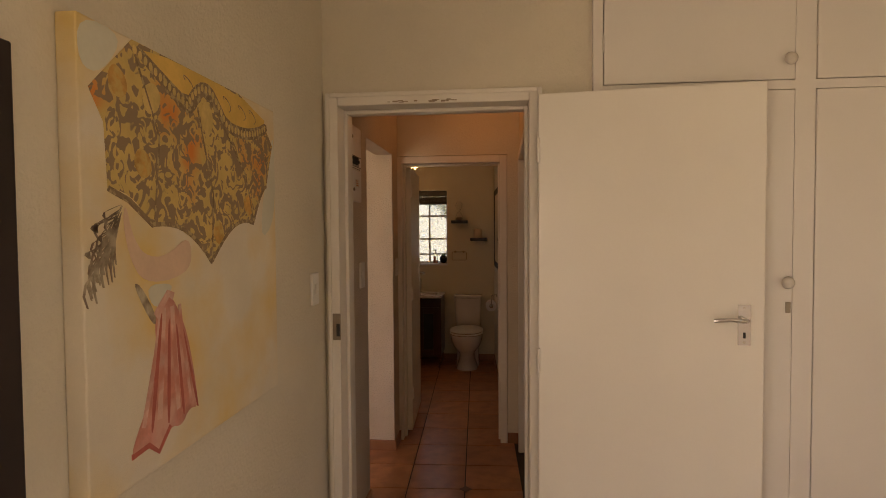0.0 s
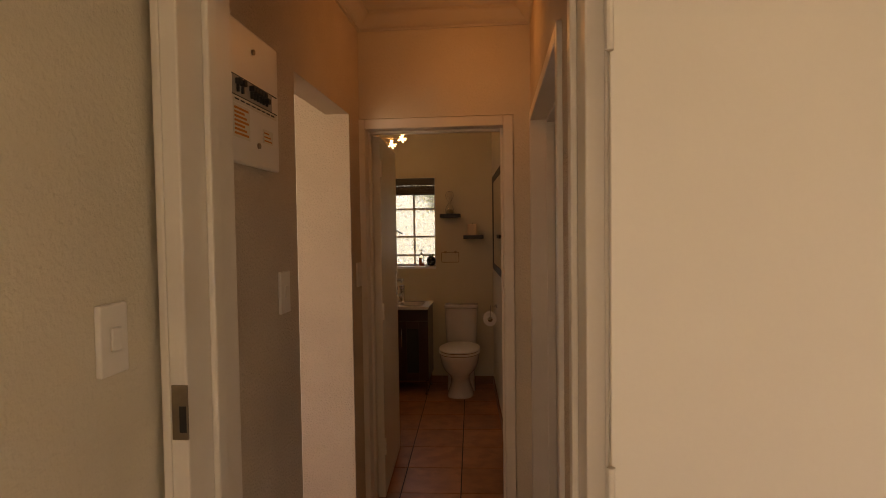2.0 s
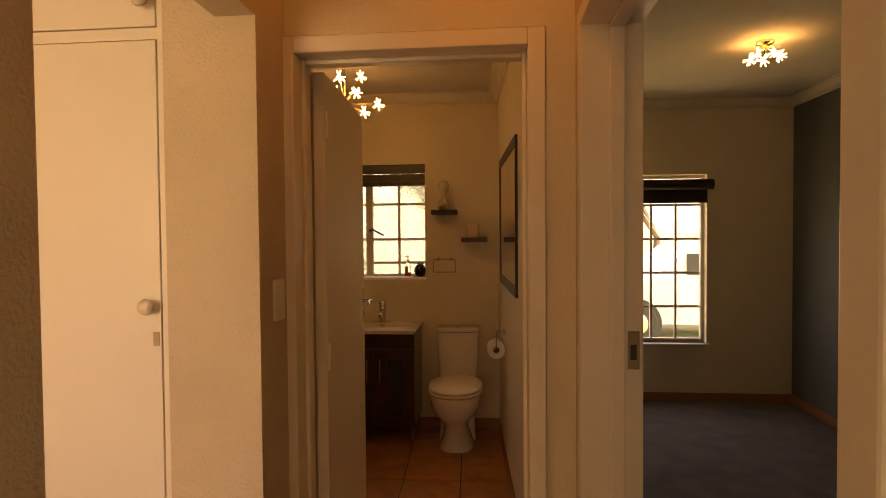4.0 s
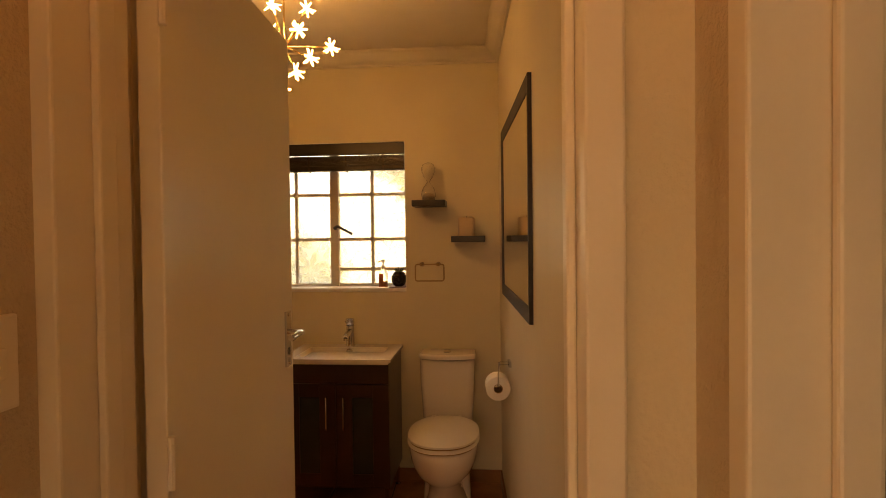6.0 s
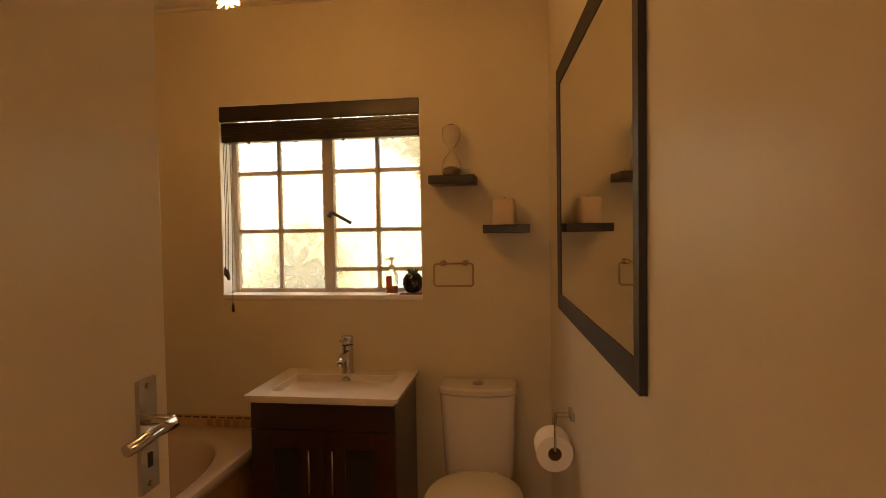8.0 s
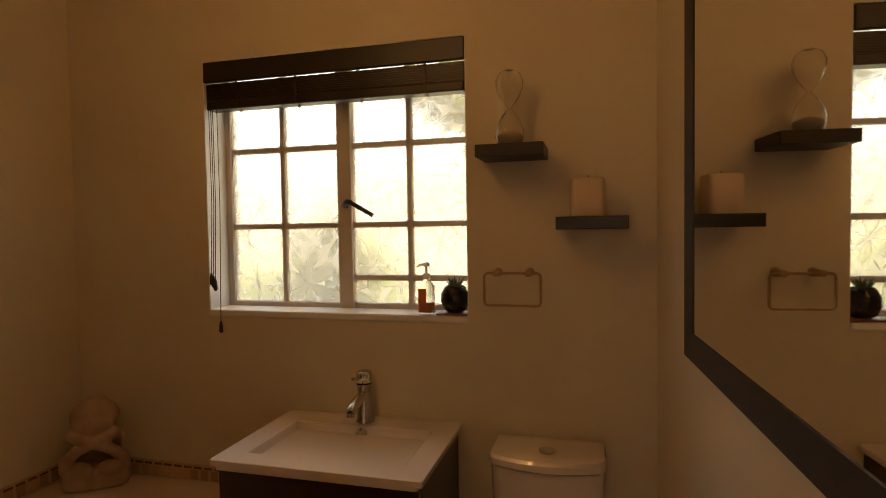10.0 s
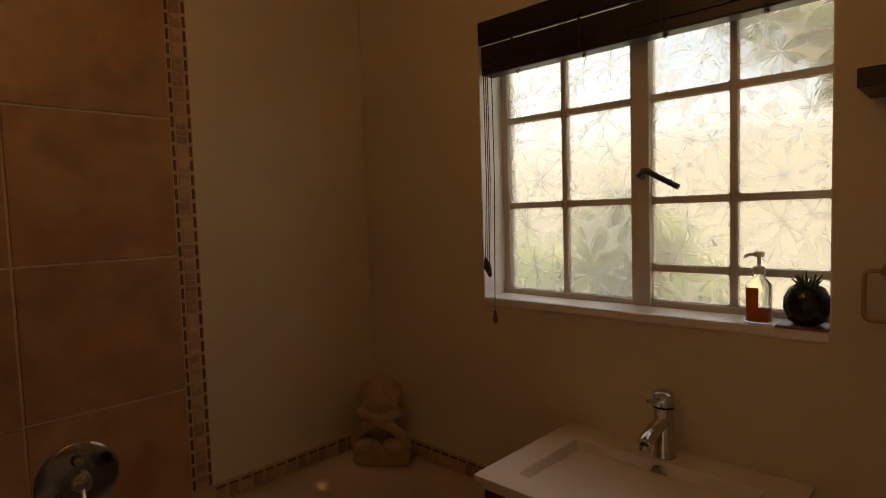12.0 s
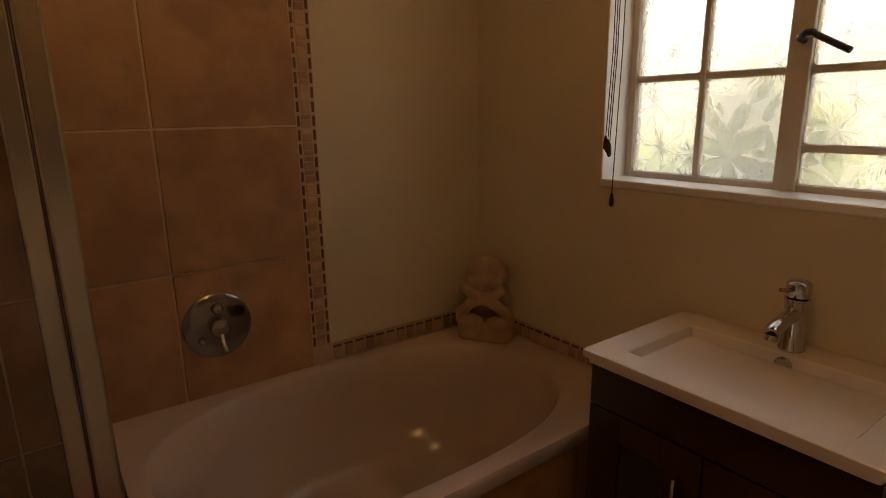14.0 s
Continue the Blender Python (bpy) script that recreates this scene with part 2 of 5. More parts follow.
def rod(a, b, r, r2=None, n=10, bm=None):
    a, b = Vector(a), Vector(b)
    d = (b - a).normalized()
    u = d.orthogonal().normalized()
    v = d.cross(u)
    loops = [[p + (u * math.cos(t) + v * math.sin(t)) * rr for t in [2 * math.pi * k / n for k in range(n)]] for p, rr in ((a, r), (b, r2 or r))]
    return rings(loops, bm=bm)


def tube(points, r, n=8, bm=None):
    """A bent round bar through the points."""
    pts = [Vector(p) for p in points]
    loops = []
    u = (pts[1] - pts[0]).orthogonal().normalized()
    for k, p in enumerate(pts):
        d = (pts[min(k + 1, len(pts) - 1)] - pts[max(k - 1, 0)]).normalized()
        u = (u - d * u.dot(d)).normalized()
        v = d.cross(u)
        loops.append([p + (u * math.cos(t) + v * math.sin(t)) * r for t in [2 * math.pi * j / n for j in range(n)]])
    return rings(loops, bm=bm)


def oval(cx, cy, rx, ry, z, e=2.0, n=40, turn=0.0):
    """A superellipse at height z; a large e is nearly a rectangle."""
    out = []
    for k in range(n):
        a = 2 * math.pi * (k + 0.5) / n
        c, s = math.cos(a), math.sin(a)
        out.append((cx + rx * math.copysign(abs(c) ** (2 / e), c), cy + ry * math.copysign(abs(s) ** (2 / e), s), z))
    return out


def mesh_ob(name, bm, material, smooth=None):
    bmesh.ops.recalc_face_normals(bm, faces=bm.faces)
    me = bpy.data.meshes.new(name)
    bm.to_mesh(me)
    bm.free()
    me.materials.append(material)
    if smooth:
        me.polygons.foreach_set("use_smooth", [True] * len(me.polygons))
        me.set_sharp_from_angle(angle=radians(smooth))
    return new(name, me)


def part(name, bm, material, parent, label="", smooth=None):
    """One mesh under a thing or a part."""
    ob = mesh_ob(name, bm, material, smooth)
    if parent:
        ob.parent = parent
        ob.matrix_parent_inverse = parent.matrix_world.inverted()
    if label:
        tagged(ob, label)
    return ob


def thing(name, x, y, z, label, category, group=""):
    ob = new(name)
    ob.matrix_world = pose(x, y, z)
    ob.empty_display_size = 0.05
    bpy.context.view_layer.update()
    return tagged(ob, label, category, group)


def structure(name, bm, material, label, category, smooth=None):
    return tagged(mesh_ob(name, bm, material, smooth), label, category, kind="structure")


# ---- plan ----
XL = -0.30            # bedroom's painted wall
Y1, Y2 = 2.112, 2.29   # bedroom wall with the door
XH, XHR = -0.338, 0.53  # hall walls
Y3, Y4 = 3.945, 4.085   # bathroom wall with the door
XB, XR = -1.72, 0.405  # bathroom side walls
YB = 6.49             # bathroom window wall
ZH, ZB, ZA = 2.58, 2.50, 2.62

structure("wall_bedroom_left", boxes((-0.45, XL, -2.7, -2.05, 0, ZA), (-0.45, XL, -2.05, -0.35, 2.25, ZA), (-0.45, XL, -0.35, Y1, 0, ZA)), M_WALL, "cream painted plaster bedroom wall", "wall")
structure("wall_bedroom_door", boxes((-0.45, -0.282, Y1, Y2, 0, ZA), (-0.282, 0.558, Y1, Y2, 2.07, ZA), (0.558, 3.4, Y1, Y2, 0, ZA)), M_WALL,
          "cream painted bedroom wall around the door opening", "wall")
structure("wall_bedroom_back", boxes((-0.45, 3.55, -2.85, -2.7, 0, ZA)), M_WALL, "cream painted bedroom wall", "wall")
# the opening in this unseen wall is added to let fill light in
structure("wall_bedroom_right", boxes((3.4, 3.55, -2.7, -2.6, 0, ZA), (3.4, 3.55, -2.6, -1.0, 0, 0.8), (3.4, 3.55, -2.6, -1.0, 2.2, ZA), (3.4, 3.55, -1.0, Y2, 0, ZA)), M_WALL, "cream painted bedroom wall", "wall")
structure("wall_hall_left", boxes((-0.45, XH, Y2, 2.995, 0, ZH), (-0.45, XH, 2.995, 3.735, 2.045, ZH), (-0.45, XH, 3.735, Y3, 0, ZH)), M_ROUGH,
          "cream rough plaster hall wall with an open passage", "wall")
structure("wall_side_cupboard", boxes((-0.60, -0.45, 3.735, Y3, 0, ZH), (-2.4, -0.60, 3.80, Y3, 0, ZH)), M_ROUGH, "pale rough plaster wall beside the passage", "wall")
structure("wall_side_room", boxes((-2.55, -2.4, 0.45, Y3, 0, ZH), (-2.4, -2.05, 0.45, 0.6, 0, ZH), (-2.05, -0.75, 0.45, 0.6, 0, 0.85), (-2.05, -0.75, 0.45, 0.6, 2.1, ZH),
                                  (-0.75, -0.45, 0.45, 0.6, 0, ZH)), M_WALL, "cream painted side room wall", "wall")
structure("wall_hall_right", boxes((XHR, 0.665, Y2, 2.60, 0, ZH), (XHR, 0.665, 2.60, 3.82, 2.045, ZH), (XHR, 0.665, 3.82, 7.3, 0, ZH)), M_ROUGH,
          "cream rough plaster hall wall with a door opening", "wall")
structure("wall_bath_door", boxes((-2.55, -0.36, Y3, Y4, 0, ZH), (-0.36, 0.445, Y3, Y4, 2.06, ZH), (0.445, XHR, Y3, Y4, 0, ZH)), M_WALL,
          "cream plaster wall around the bathroom door", "wall")
wall_r = structure("wall_bath_right", boxes((XR, XR + 0.08, Y4 - 0.02, YB + 0.1, 0, ZH)), M_BATH, "sage cream satin bathroom wall", "wall")
structure("wall_bath_left", boxes((-1.87, XB, Y4, YB, 0, ZH)), M_BATH, "sage cream satin bathroom wall", "wall")
# this wall runs a little out of square
SWING = Matrix.Translation((0.405, 5.0, 0)) @ Matrix.Rotation(radians(3.2), 4, "Z") @ Matrix.Translation((-0.405, -5.0, 0))
wall_r.matrix_world = SWING
WX0, WX1, WZ0, WZ1 = -1.147, -0.222, 1.13, 1.985
structure("wall_bath_window", boxes((-1.87, WX0, YB, 6.66, 0, ZH), (WX1, XHR, YB, 6.66, 0, ZH), (WX0, WX1, YB, 6.66, 0, WZ0), (WX0, WX1, YB, 6.66, WZ1, ZH)), M_BATH,
          "sage cream satin bathroom wall around the window", "wall")
structure("wall_right_room_back", boxes((XHR, 1.0, 7.3, 7.45, 0, ZH), (1.0, 2.1, 7.3, 7.45, 0, 0.5), (1.0, 2.1, 7.3, 7.45, 1.95, ZH), (2.1, 2.95, 7.3, 7.45, 0, ZH)), M_WALL,
          "cream bedroom wall with a window", "wall")
structure("wall_right_room_side", boxes((2.8, 2.95, Y2, 7.3, 0, ZH)), M_SLATE, "slate blue painted bedroom wall", "wall")
structure("floor_bedroom", boxes((-0.45, 3.55, -2.85, Y2, -0.1, 0)), M_BOUNCE_BEIGE, "unseen beige bedroom floor, pale to bounce light", "floor")
structure("floor_right_room", boxes((0.60, 2.95, Y2, 7.45, -0.1, 0)), M_CARPET, "dark grey bedroom carpet", "floor")
floor = structure("floor", boxes((-2.55, 0.60, Y2, 6.66, -0.1, -0.004), (-2.55, -0.45, 0.45, Y2, -0.1, -0.004)), M_GROUT, "terracotta tiled floor with dark grout", "floor")
structure("ceiling_bedroom", boxes((-0.45, 3.55, -2.85, Y2, ZA, ZA + 0.1)), M_CEIL, "white bedroom ceiling", "ceiling")
structure("ceiling_hall", boxes((-2.55, XHR, Y2, Y3, ZH, ZH + 0.1), (-2.55, -0.45, 0.45, Y2, ZH, ZH + 0.1)), M_CEIL, "white hall ceiling", "ceiling")
structure("ceiling_right_room", boxes((XHR, 2.95, Y2, 7.45, ZH, ZH + 0.1)), M_CEIL, "white bedroom ceiling", "ceiling")
structure("ceiling_bath", boxes((-1.87, XHR, Y3, 6.66, ZH, ZH + 0.1), (XB, 0.46, Y4, YB, ZB, ZB + 0.06)), M_CEIL, "white bathroom ceiling", "ceiling")


def cornice(name, x0, x1, y0, y1, z, d=0.07, x1b=None):
    """A coved cornice round the top of a room."""
    prof = [(0, -d - 0.012), (0.012, -d - 0.012), (0.012, -d), (0.02, -d + 0.004), (0.034, -0.05), (0.055, -0.024), (0.068, -0.014), (0.072, -0.014), (0.072, -0.001), (0, -0.001)]
    corners = [(x0, y0, 1, 1), (x1, y0, -1, 1), (x1b or x1, y1, -1, -1), (x0, y1, 1, -1)]
    loops = [[(cx + sx * p, cy + sy * p, z + h) for p, h in prof] for cx, cy, sx, sy in corners]
    bm = rings(loops + [loops[0]], cap0=False, cap1=False)
    bmesh.ops.remove_doubles(bm, verts=bm.verts, dist=0.0001)
    return structure(name, bm, M_CEIL, "white coved plaster cornice", "cornice", smooth=40)


cornice("trim_cornice_hall", XH, XHR, Y2, Y3, ZH)
cornice("trim_cornice_bath", XB, 0.456, Y4, YB, ZB, x1b=0.322)
cornice("trim_cornice_right_room", 0.665, 2.8, Y2, 7.3, ZH)


def door_frame(name, axis, a0, a1, p0, p1, top, w=0.045, label="off-white enamelled steel door frame", proud=0.014):
    """A rebated frame: axis 'x' runs across x with faces at y = p0 and p1, or 'y' the other way round."""
    th = thing(name, a0 if axis == "x" else p0, p0 if axis == "x" else a0, 0, label, "door frame")
    th["kind"] = "structure"

    def put(nm, bs):
        bs = [b if axis == "x" else (b[2], b[3], b[0], b[1], b[4], b[5]) for b in bs]
        part(nm, boxes(*bs, bevel=0.004), M_TRIM, th)

    q0, q1 = p0 - proud, p1 + 0.014
    s0, s1 = p0 + 0.06, p0 + 0.10
    if proud > 0.02:  # a raised flange round the outside
        put("flange", [(a0, a0 + 0.017, q0 - 0.005, q0 + 0.001, 0, top), (a1 - 0.017, a1, q0 - 0.005, q0 + 0.001, 0, top), (a0 + 0.017, a1 - 0.017, q0 - 0.005, q0 + 0.001, top - 0.017, top)])
    put("jamb", [(a0, a0 + w, q0, q1, 0, top), (a0 + w, a0 + w + 0.014, s0, s1, 0, top - w)])
    put("jamb", [(a1 - w, a1, q0, q1, 0, top), (a1 - w - 0.014, a1 - w, s0, s1, 0, top - w)])
    put("head", [(a0 + w, a1 - w, q0, q1, top - w, top), (a0 + w + 0.014, a1 - w - 0.014, s0, s1, top - w - 0.014, top - w)])
    return th


f1 = door_frame("door_frame_1", "x", -0.281, 0.557, Y1, Y2, 2.068, w=0.049, proud=0.03)
f2 = door_frame("door_frame_2", "x", -0.358, 0.443, Y3, Y4, 2.055, w=0.05)
# added strip behind the hinge gap, blocks bathroom light so the slit stays dark
part("rebate", boxes((-0.358, -0.345, Y4 + 0.0145, 4.17, 0, 2.0), (-0.345, -0.3170, 4.16, 4.17, 0, 2.0)), M_TRIM, f2)
f3 = door_frame("door_frame_3", "y", 2.605, 3.815, XHR, 0.665, 2.04)


def lever_set(parent, x, y, z, face, along, up=0.07, m=M_CHROME):
    """A lever handle on a back plate. face: outward unit vector in plan; along: the way the lever points."""
    fx, fy = face
    ax, ay = along

    def P(a, o, h):
        return (x + ax * a + fx * o, y + ay * a + fy * o, z + h)

    bm = bmesh.new()
    w, t = 0.02, 0.006
    loops = [[P(-w, o, -up), P(w, o, -up), P(w, o, up), P(-w, o, up)] for o in (0, t)]
    rings(loops, bm=bm)
    plate = part("back_plate", bm, m, parent, "chrome back plate")
    part("lever", tube([P(0, 0.004, 0.02), P(0, 0.04, 0.02), P(0.012, 0.048, 0.02), P(0.05, 0.05, 0.024), P(0.09, 0.047, 0.02), P(0.105, 0.043, 0.018)], 0.008), m, parent, "curved chrome lever", smooth=50)
    bm = bmesh.new()
    rings([[P(-0.004, o, -0.045), P(0.004, o, -0.045), P(0.004, o, -0.025), P(-0.004, o, -0.025)] for o in (t, t + 0.0015)], bm=bm)
    part("keyhole", bm, M_BLACK, plate)
    for h in (-up + 0.01, up - 0.01):
        part("screw", rod(P(0, t, h), P(0, t + 0.002, h), 0.004), M_ALU, plate)


def door_leaf(name, hx, hy, width, ang, top, label, mirror=1):
    """A flush door hinged at (hx, hy); ang: degrees of its far edge from +x."""
    a = radians(ang)
    d = (math.cos(a), math.sin(a))
    n = (-d[1] * mirror, d[0] * mirror)
    th = thing(name, hx, hy, 0, label, "door")
    bm = boxes((0, width, 0, 0.04, 0.008, top), bevel=0.003)
    for v in bm.verts:
        u, w, z = v.co
        v.co = (hx + d[0] * u + n[0] * w, hy + d[1] * u + n[1] * w, z)
    part("leaf", bm, M_DOOR, th)
    for z in (0.25, 1.0, 1.78):
        part("hinge", rod((hx - n[0] * 0.006, hy - n[1] * 0.006, z), (hx - n[0] * 0.006, hy - n[1] * 0.006, z + 0.09), 0.007), M_TRIM, th)
    return th, d, n


# ---- bedroom ----
leaf1, d1, n1 = door_leaf("door_1", 0.540, 2.032, 0.765, -7, 2.03, "white painted flush door standing open against the cupboards", mirror=1)
face1 = (-n1[0], -n1[1])
lx, ly = 0.540 + d1[0] * 0.728, 2.032 + d1[1] * 0.728
lever_set(leaf1, lx - 0.008 - 0.02 * d1[0], ly - 0.02 * d1[1], 1.198, face1, (-d1[0], -d1[1]))


def cupboard(name, x0, x1, y, zs, splits, label, knobs, depth=0.03, kz0=1.335):
    """Built-in cupboard front: a frame with inset doors in two tiers. splits: x of the stiles between doors."""
    th = thing(name, (x0 + x1) / 2, y, 0, label, "built-in cupboard")
    st = 0.035
    xs = [x0, *splits, x1]
    z0, z1, z2 = zs
    frame_boxes = [(x - st if k else x, x + st if k < len(xs) - 1 else x, y - depth, y, 0.0, z2) for k, x in enumerate(xs)]
    for a, b in zip(xs, xs[1:]):
        l, r = a + st, b - st
        frame_boxes += [(l, r, y - depth, y, z1 - 0.016, z1 + 0.016), (l, r, y - depth, y, z2 - 0.03, z2), (l, r, y - depth, y, 0, z0)]
    part("frame", boxes(*frame_boxes), M_CUP, th)
    for a, b in zip(xs, xs[1:]):
        for lo, hi, kz in ((z0, z1 - 0.016, kz0), (z1 + 0.016, z2 - 0.03, z1 + 0.085)):
            dr = part("door", boxes((a + st + 0.003, b - st - 0.003, y - depth - 0.004, y - 0.004, lo + 0.003, hi - 0.003), bevel=0.002), M_CUP, th)
            kx = (b - st - 0.03) if knobs == "r" else (a + st + 0.03)
            part("knob", lathe([(0.006, 0), (0.006, -0.014), (0.019, -0.02), (0.023, -0.028), (0.02, -0.036), (0.009, -0.04)], 20, (kx, y - depth - 0.004, kz), "y"), M_KNOB, dr,
                 "clear faceted knob", smooth=50)
            if lo < 1:
                part("lock_plate", boxes((kx + 0.004, kx + 0.022, y - depth - 0.0065, y - depth - 0.004, kz0 - 0.113, kz0 - 0.073), bevel=0.001), M_BRASS, dr, "small steel keyhole plate")
            for hz in (lo + 0.12, hi - 0.12):
                part("hinge", rod((a + st + 0.002, y - depth - 0.006, hz), (a + st + 0.002, y - depth - 0.006, hz + 0.07), 0.004), M_CUP, dr)
    return th


cupboard("built_in_cupboard", 0.745, 3.38, Y1, (0.1, 2.048, 2.60), [1.492, 2.43], "white painted built-in cupboards with round clear knobs", "r")

P0, P1, PZ0, PZ1 = 0.744, 1.525, 1.075, 1.885
painting = thing("painting", -0.28, (P0 + P1) / 2, PZ0, "unframed square canvas of a patterned yellow umbrella and red skirt", "painting")
M_CANVAS = mat("painted_canvas", (0.74, 0.66, 0.52), 0.8, vary=0.06, scale=5, bump=0.3, bump_scale=700, second=(0.74, 0.52, 0.16), second_scale=3.6, second_lo=0.44, second_hi=0.70)
part("canvas", boxes((XL + 0.001, XL + 0.038, P0, P1, PZ0, PZ1), bevel=0.003), M_CANVAS, painting)


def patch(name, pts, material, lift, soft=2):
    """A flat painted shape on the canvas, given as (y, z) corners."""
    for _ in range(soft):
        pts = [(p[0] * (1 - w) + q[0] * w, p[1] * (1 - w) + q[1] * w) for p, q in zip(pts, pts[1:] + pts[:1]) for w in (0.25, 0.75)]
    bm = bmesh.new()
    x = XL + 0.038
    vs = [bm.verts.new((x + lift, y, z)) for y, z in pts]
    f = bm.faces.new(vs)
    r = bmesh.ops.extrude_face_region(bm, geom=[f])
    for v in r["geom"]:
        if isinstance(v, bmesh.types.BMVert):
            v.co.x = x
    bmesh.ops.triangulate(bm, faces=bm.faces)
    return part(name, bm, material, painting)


def lace_mat():
    m = mat("umbrella_lace", (0.64, 0.46, 0.16), 0.8, vary=0.12, scale=14, second=(0.70, 0.24, 0.05), second_scale=6, second_lo=0.6, second_hi=0.75)
    nt = m.node_tree
    n, l = nt.nodes, nt.links
    b = n["Principled BSDF"]
    old = b.inputs["Base Color"].links[0].from_socket
    geo = n.new("ShaderNodeNewGeometry")
    nz = n.new("ShaderNodeTexNoise")
    nz.inputs["Scale"].default_value, nz.inputs["Detail"].default_value, nz.inputs["Distortion"].default_value = 28, 1.2, 2.0
    l.new(geo.outputs["Position"], nz.inputs["Vector"])
    r = n.new("ShaderNodeValToRGB")
    r.color_ramp.elements[0].position, r.color_ramp.elements[0].color = 0.49, (0, 0, 0, 1)
    r.color_ramp.elements[1].position, r.color_ramp.elements[1].color = 0.52, (1, 1, 1, 1)
    l.new(nz.outputs["Fac"], r.inputs[0])
    x = n.new("ShaderNodeMix")
    x.data_type = "RGBA"
    l.new(r.outputs[0], x.inputs[0])
    x.inputs[6].default_value = (0.29, 0.205, 0.12, 1)
    l.new(old, x.inputs[7])
    l.new(x.outputs[2], b.inputs["Base Color"])
    return m


M_LACE = lace_mat()
M_BAND = mat("painted_lace_band", (0.27, 0.19, 0.11), 0.8, vary=0.3, scale=40, second=(0.46, 0.35, 0.18), second_scale=70, second_lo=0.52, second_hi=0.6)
M_LACEYEL = mat("painted_pale_yellow", (0.62, 0.45, 0.17), 0.8, vary=0.2, scale=20)
M_ORWASH = mat("painted_orange_wash", (0.60, 0.33, 0.09), 0.8, vary=0.3, scale=24, second=(0.60, 0.42, 0.14), second_scale=40, second_lo=0.45, second_hi=0.6)
M_OCHRE = mat("painted_ochre", (0.70, 0.46, 0.12), 0.8, vary=0.15, scale=10)
M_SKIRT_P = mat("painted_red_skirt", (0.58, 0.24, 0.18), 0.8, vary=0.25, scale=16, second=(0.68, 0.38, 0.30), second_scale=12)
M_HAIR_P = mat("painted_umber", (0.22, 0.16, 0.11), 0.8, vary=0.3, scale=20, second=(0.50, 0.42, 0.30), second_scale=22)
M_BLUSH = mat("painted_blush", (0.70, 0.50, 0.36), 0.8, vary=0.1, scale=9)
M_FOLD = mat("painted_crimson_fold", (0.47, 0.12, 0.09), 0.8, vary=0.2, scale=20)
M_PALEBLUE = mat("painted_pale_blue", (0.64, 0.62, 0.51), 0.8, vary=0.08, scale=6)


def scallop(a, b, sag, n=5):
    return [(a[0] + (b[0] - a[0]) * k / n, a[1] + (b[1] - a[1]) * k / n + sag * math.sin(math.pi * k / n)) for k in range(n)]


patch("sky_wash", [(0.746, 1.80), (0.80, 1.80), (0.86, 1.883), (0.746, 1.883)], M_PALEBLUE, 0.0006)
patch("sky_wash", [(1.40, 1.50), (1.522, 1.56), (1.522, 1.80), (1.50, 1.80)], M_PALEBLUE, 0.0006)
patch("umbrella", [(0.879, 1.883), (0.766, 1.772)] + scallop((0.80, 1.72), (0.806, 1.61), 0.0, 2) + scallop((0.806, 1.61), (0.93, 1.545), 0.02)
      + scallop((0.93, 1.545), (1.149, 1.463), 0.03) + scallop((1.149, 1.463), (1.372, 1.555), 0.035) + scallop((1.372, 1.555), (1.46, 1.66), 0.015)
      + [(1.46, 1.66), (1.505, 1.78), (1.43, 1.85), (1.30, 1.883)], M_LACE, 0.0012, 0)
brim = [(0.885, 1.882), (0.98, 1.845), (1.055, 1.818), (1.085, 1.850), (1.12, 1.870), (1.16, 1.868), (1.195, 1.840), (1.235, 1.803), (1.32, 1.800), (1.40, 1.815), (1.465, 1.842)]
patch("umbrella_top", brim + [(1.42, 1.852), (1.30, 1.8825)], M_OCHRE, 0.0018, 1)
patch("lace_band", brim + [(y + 0.004, z - 0.030) for y, z in brim[7:][::-1]] + [(1.17, 1.815), (1.145, 1.838), (1.115, 1.835), (1.08, 1.79), (1.05, 1.785), (0.98, 1.815), (0.90, 1.855)], M_BAND, 0.0023, 1)
patch("lace_flower", [(1.115, 1.815), (1.14, 1.832), (1.162, 1.81), (1.165, 1.775), (1.14, 1.745), (1.118, 1.77)], M_LACEYEL, 0.0020)
patch("lace_flower", [(0.90, 1.80), (0.94, 1.825), (0.965, 1.80), (0.95, 1.765), (0.915, 1.755)], M_LACEYEL, 0.0020)
for k, (y, z) in enumerate(((0.835, 1.795), (1.18, 1.53), (1.34, 1.60), (0.90, 1.66))):
    patch("orange_wash", [(y - 0.028, z), (y - 0.01, z + 0.035), (y + 0.022, z + 0.02), (y + 0.03, z - 0.012), (y, z - 0.03)], M_ORWASH, 0.0017 + 0.0001 * k)


def stroke(name, pts, w, material, lift):
    """A thin painted line through (y, z) points."""
    side = []
    for k, p in enumerate(pts):
        q, o = pts[min(k + 1, len(pts) - 1)], pts[max(k - 1, 0)]
        d = Vector((q[0] - o[0], q[1] - o[1])).normalized()
        side.append((-d.y * w / 2, d.x * w / 2))
    patch(name, [(p[0] + a, p[1] + b) for p, (a, b) in zip(pts, side)] + [(p[0] - a, p[1] - b) for p, (a, b) in list(zip(pts, side))[::-1]], material, lift, 0)


# a chain of pale ovals along the lace band
run = 0.0
for (ya, za), (yb_, zb) in zip(brim, brim[1:]):
    ln = math.hypot(yb_ - ya, zb - za)
    while run < ln:
        y, z = ya + (yb_ - ya) * run / ln, za + (zb - za) * run / ln - 0.015
        patch("lace_ring", [(y + 0.0055 * math.cos(a), z + 0.0085 * math.sin(a)) for a in [k * math.pi / 4 for k in range(8)]], M_LACEYEL, 0.0028, 0)
        run += 0.0165
    run -= ln
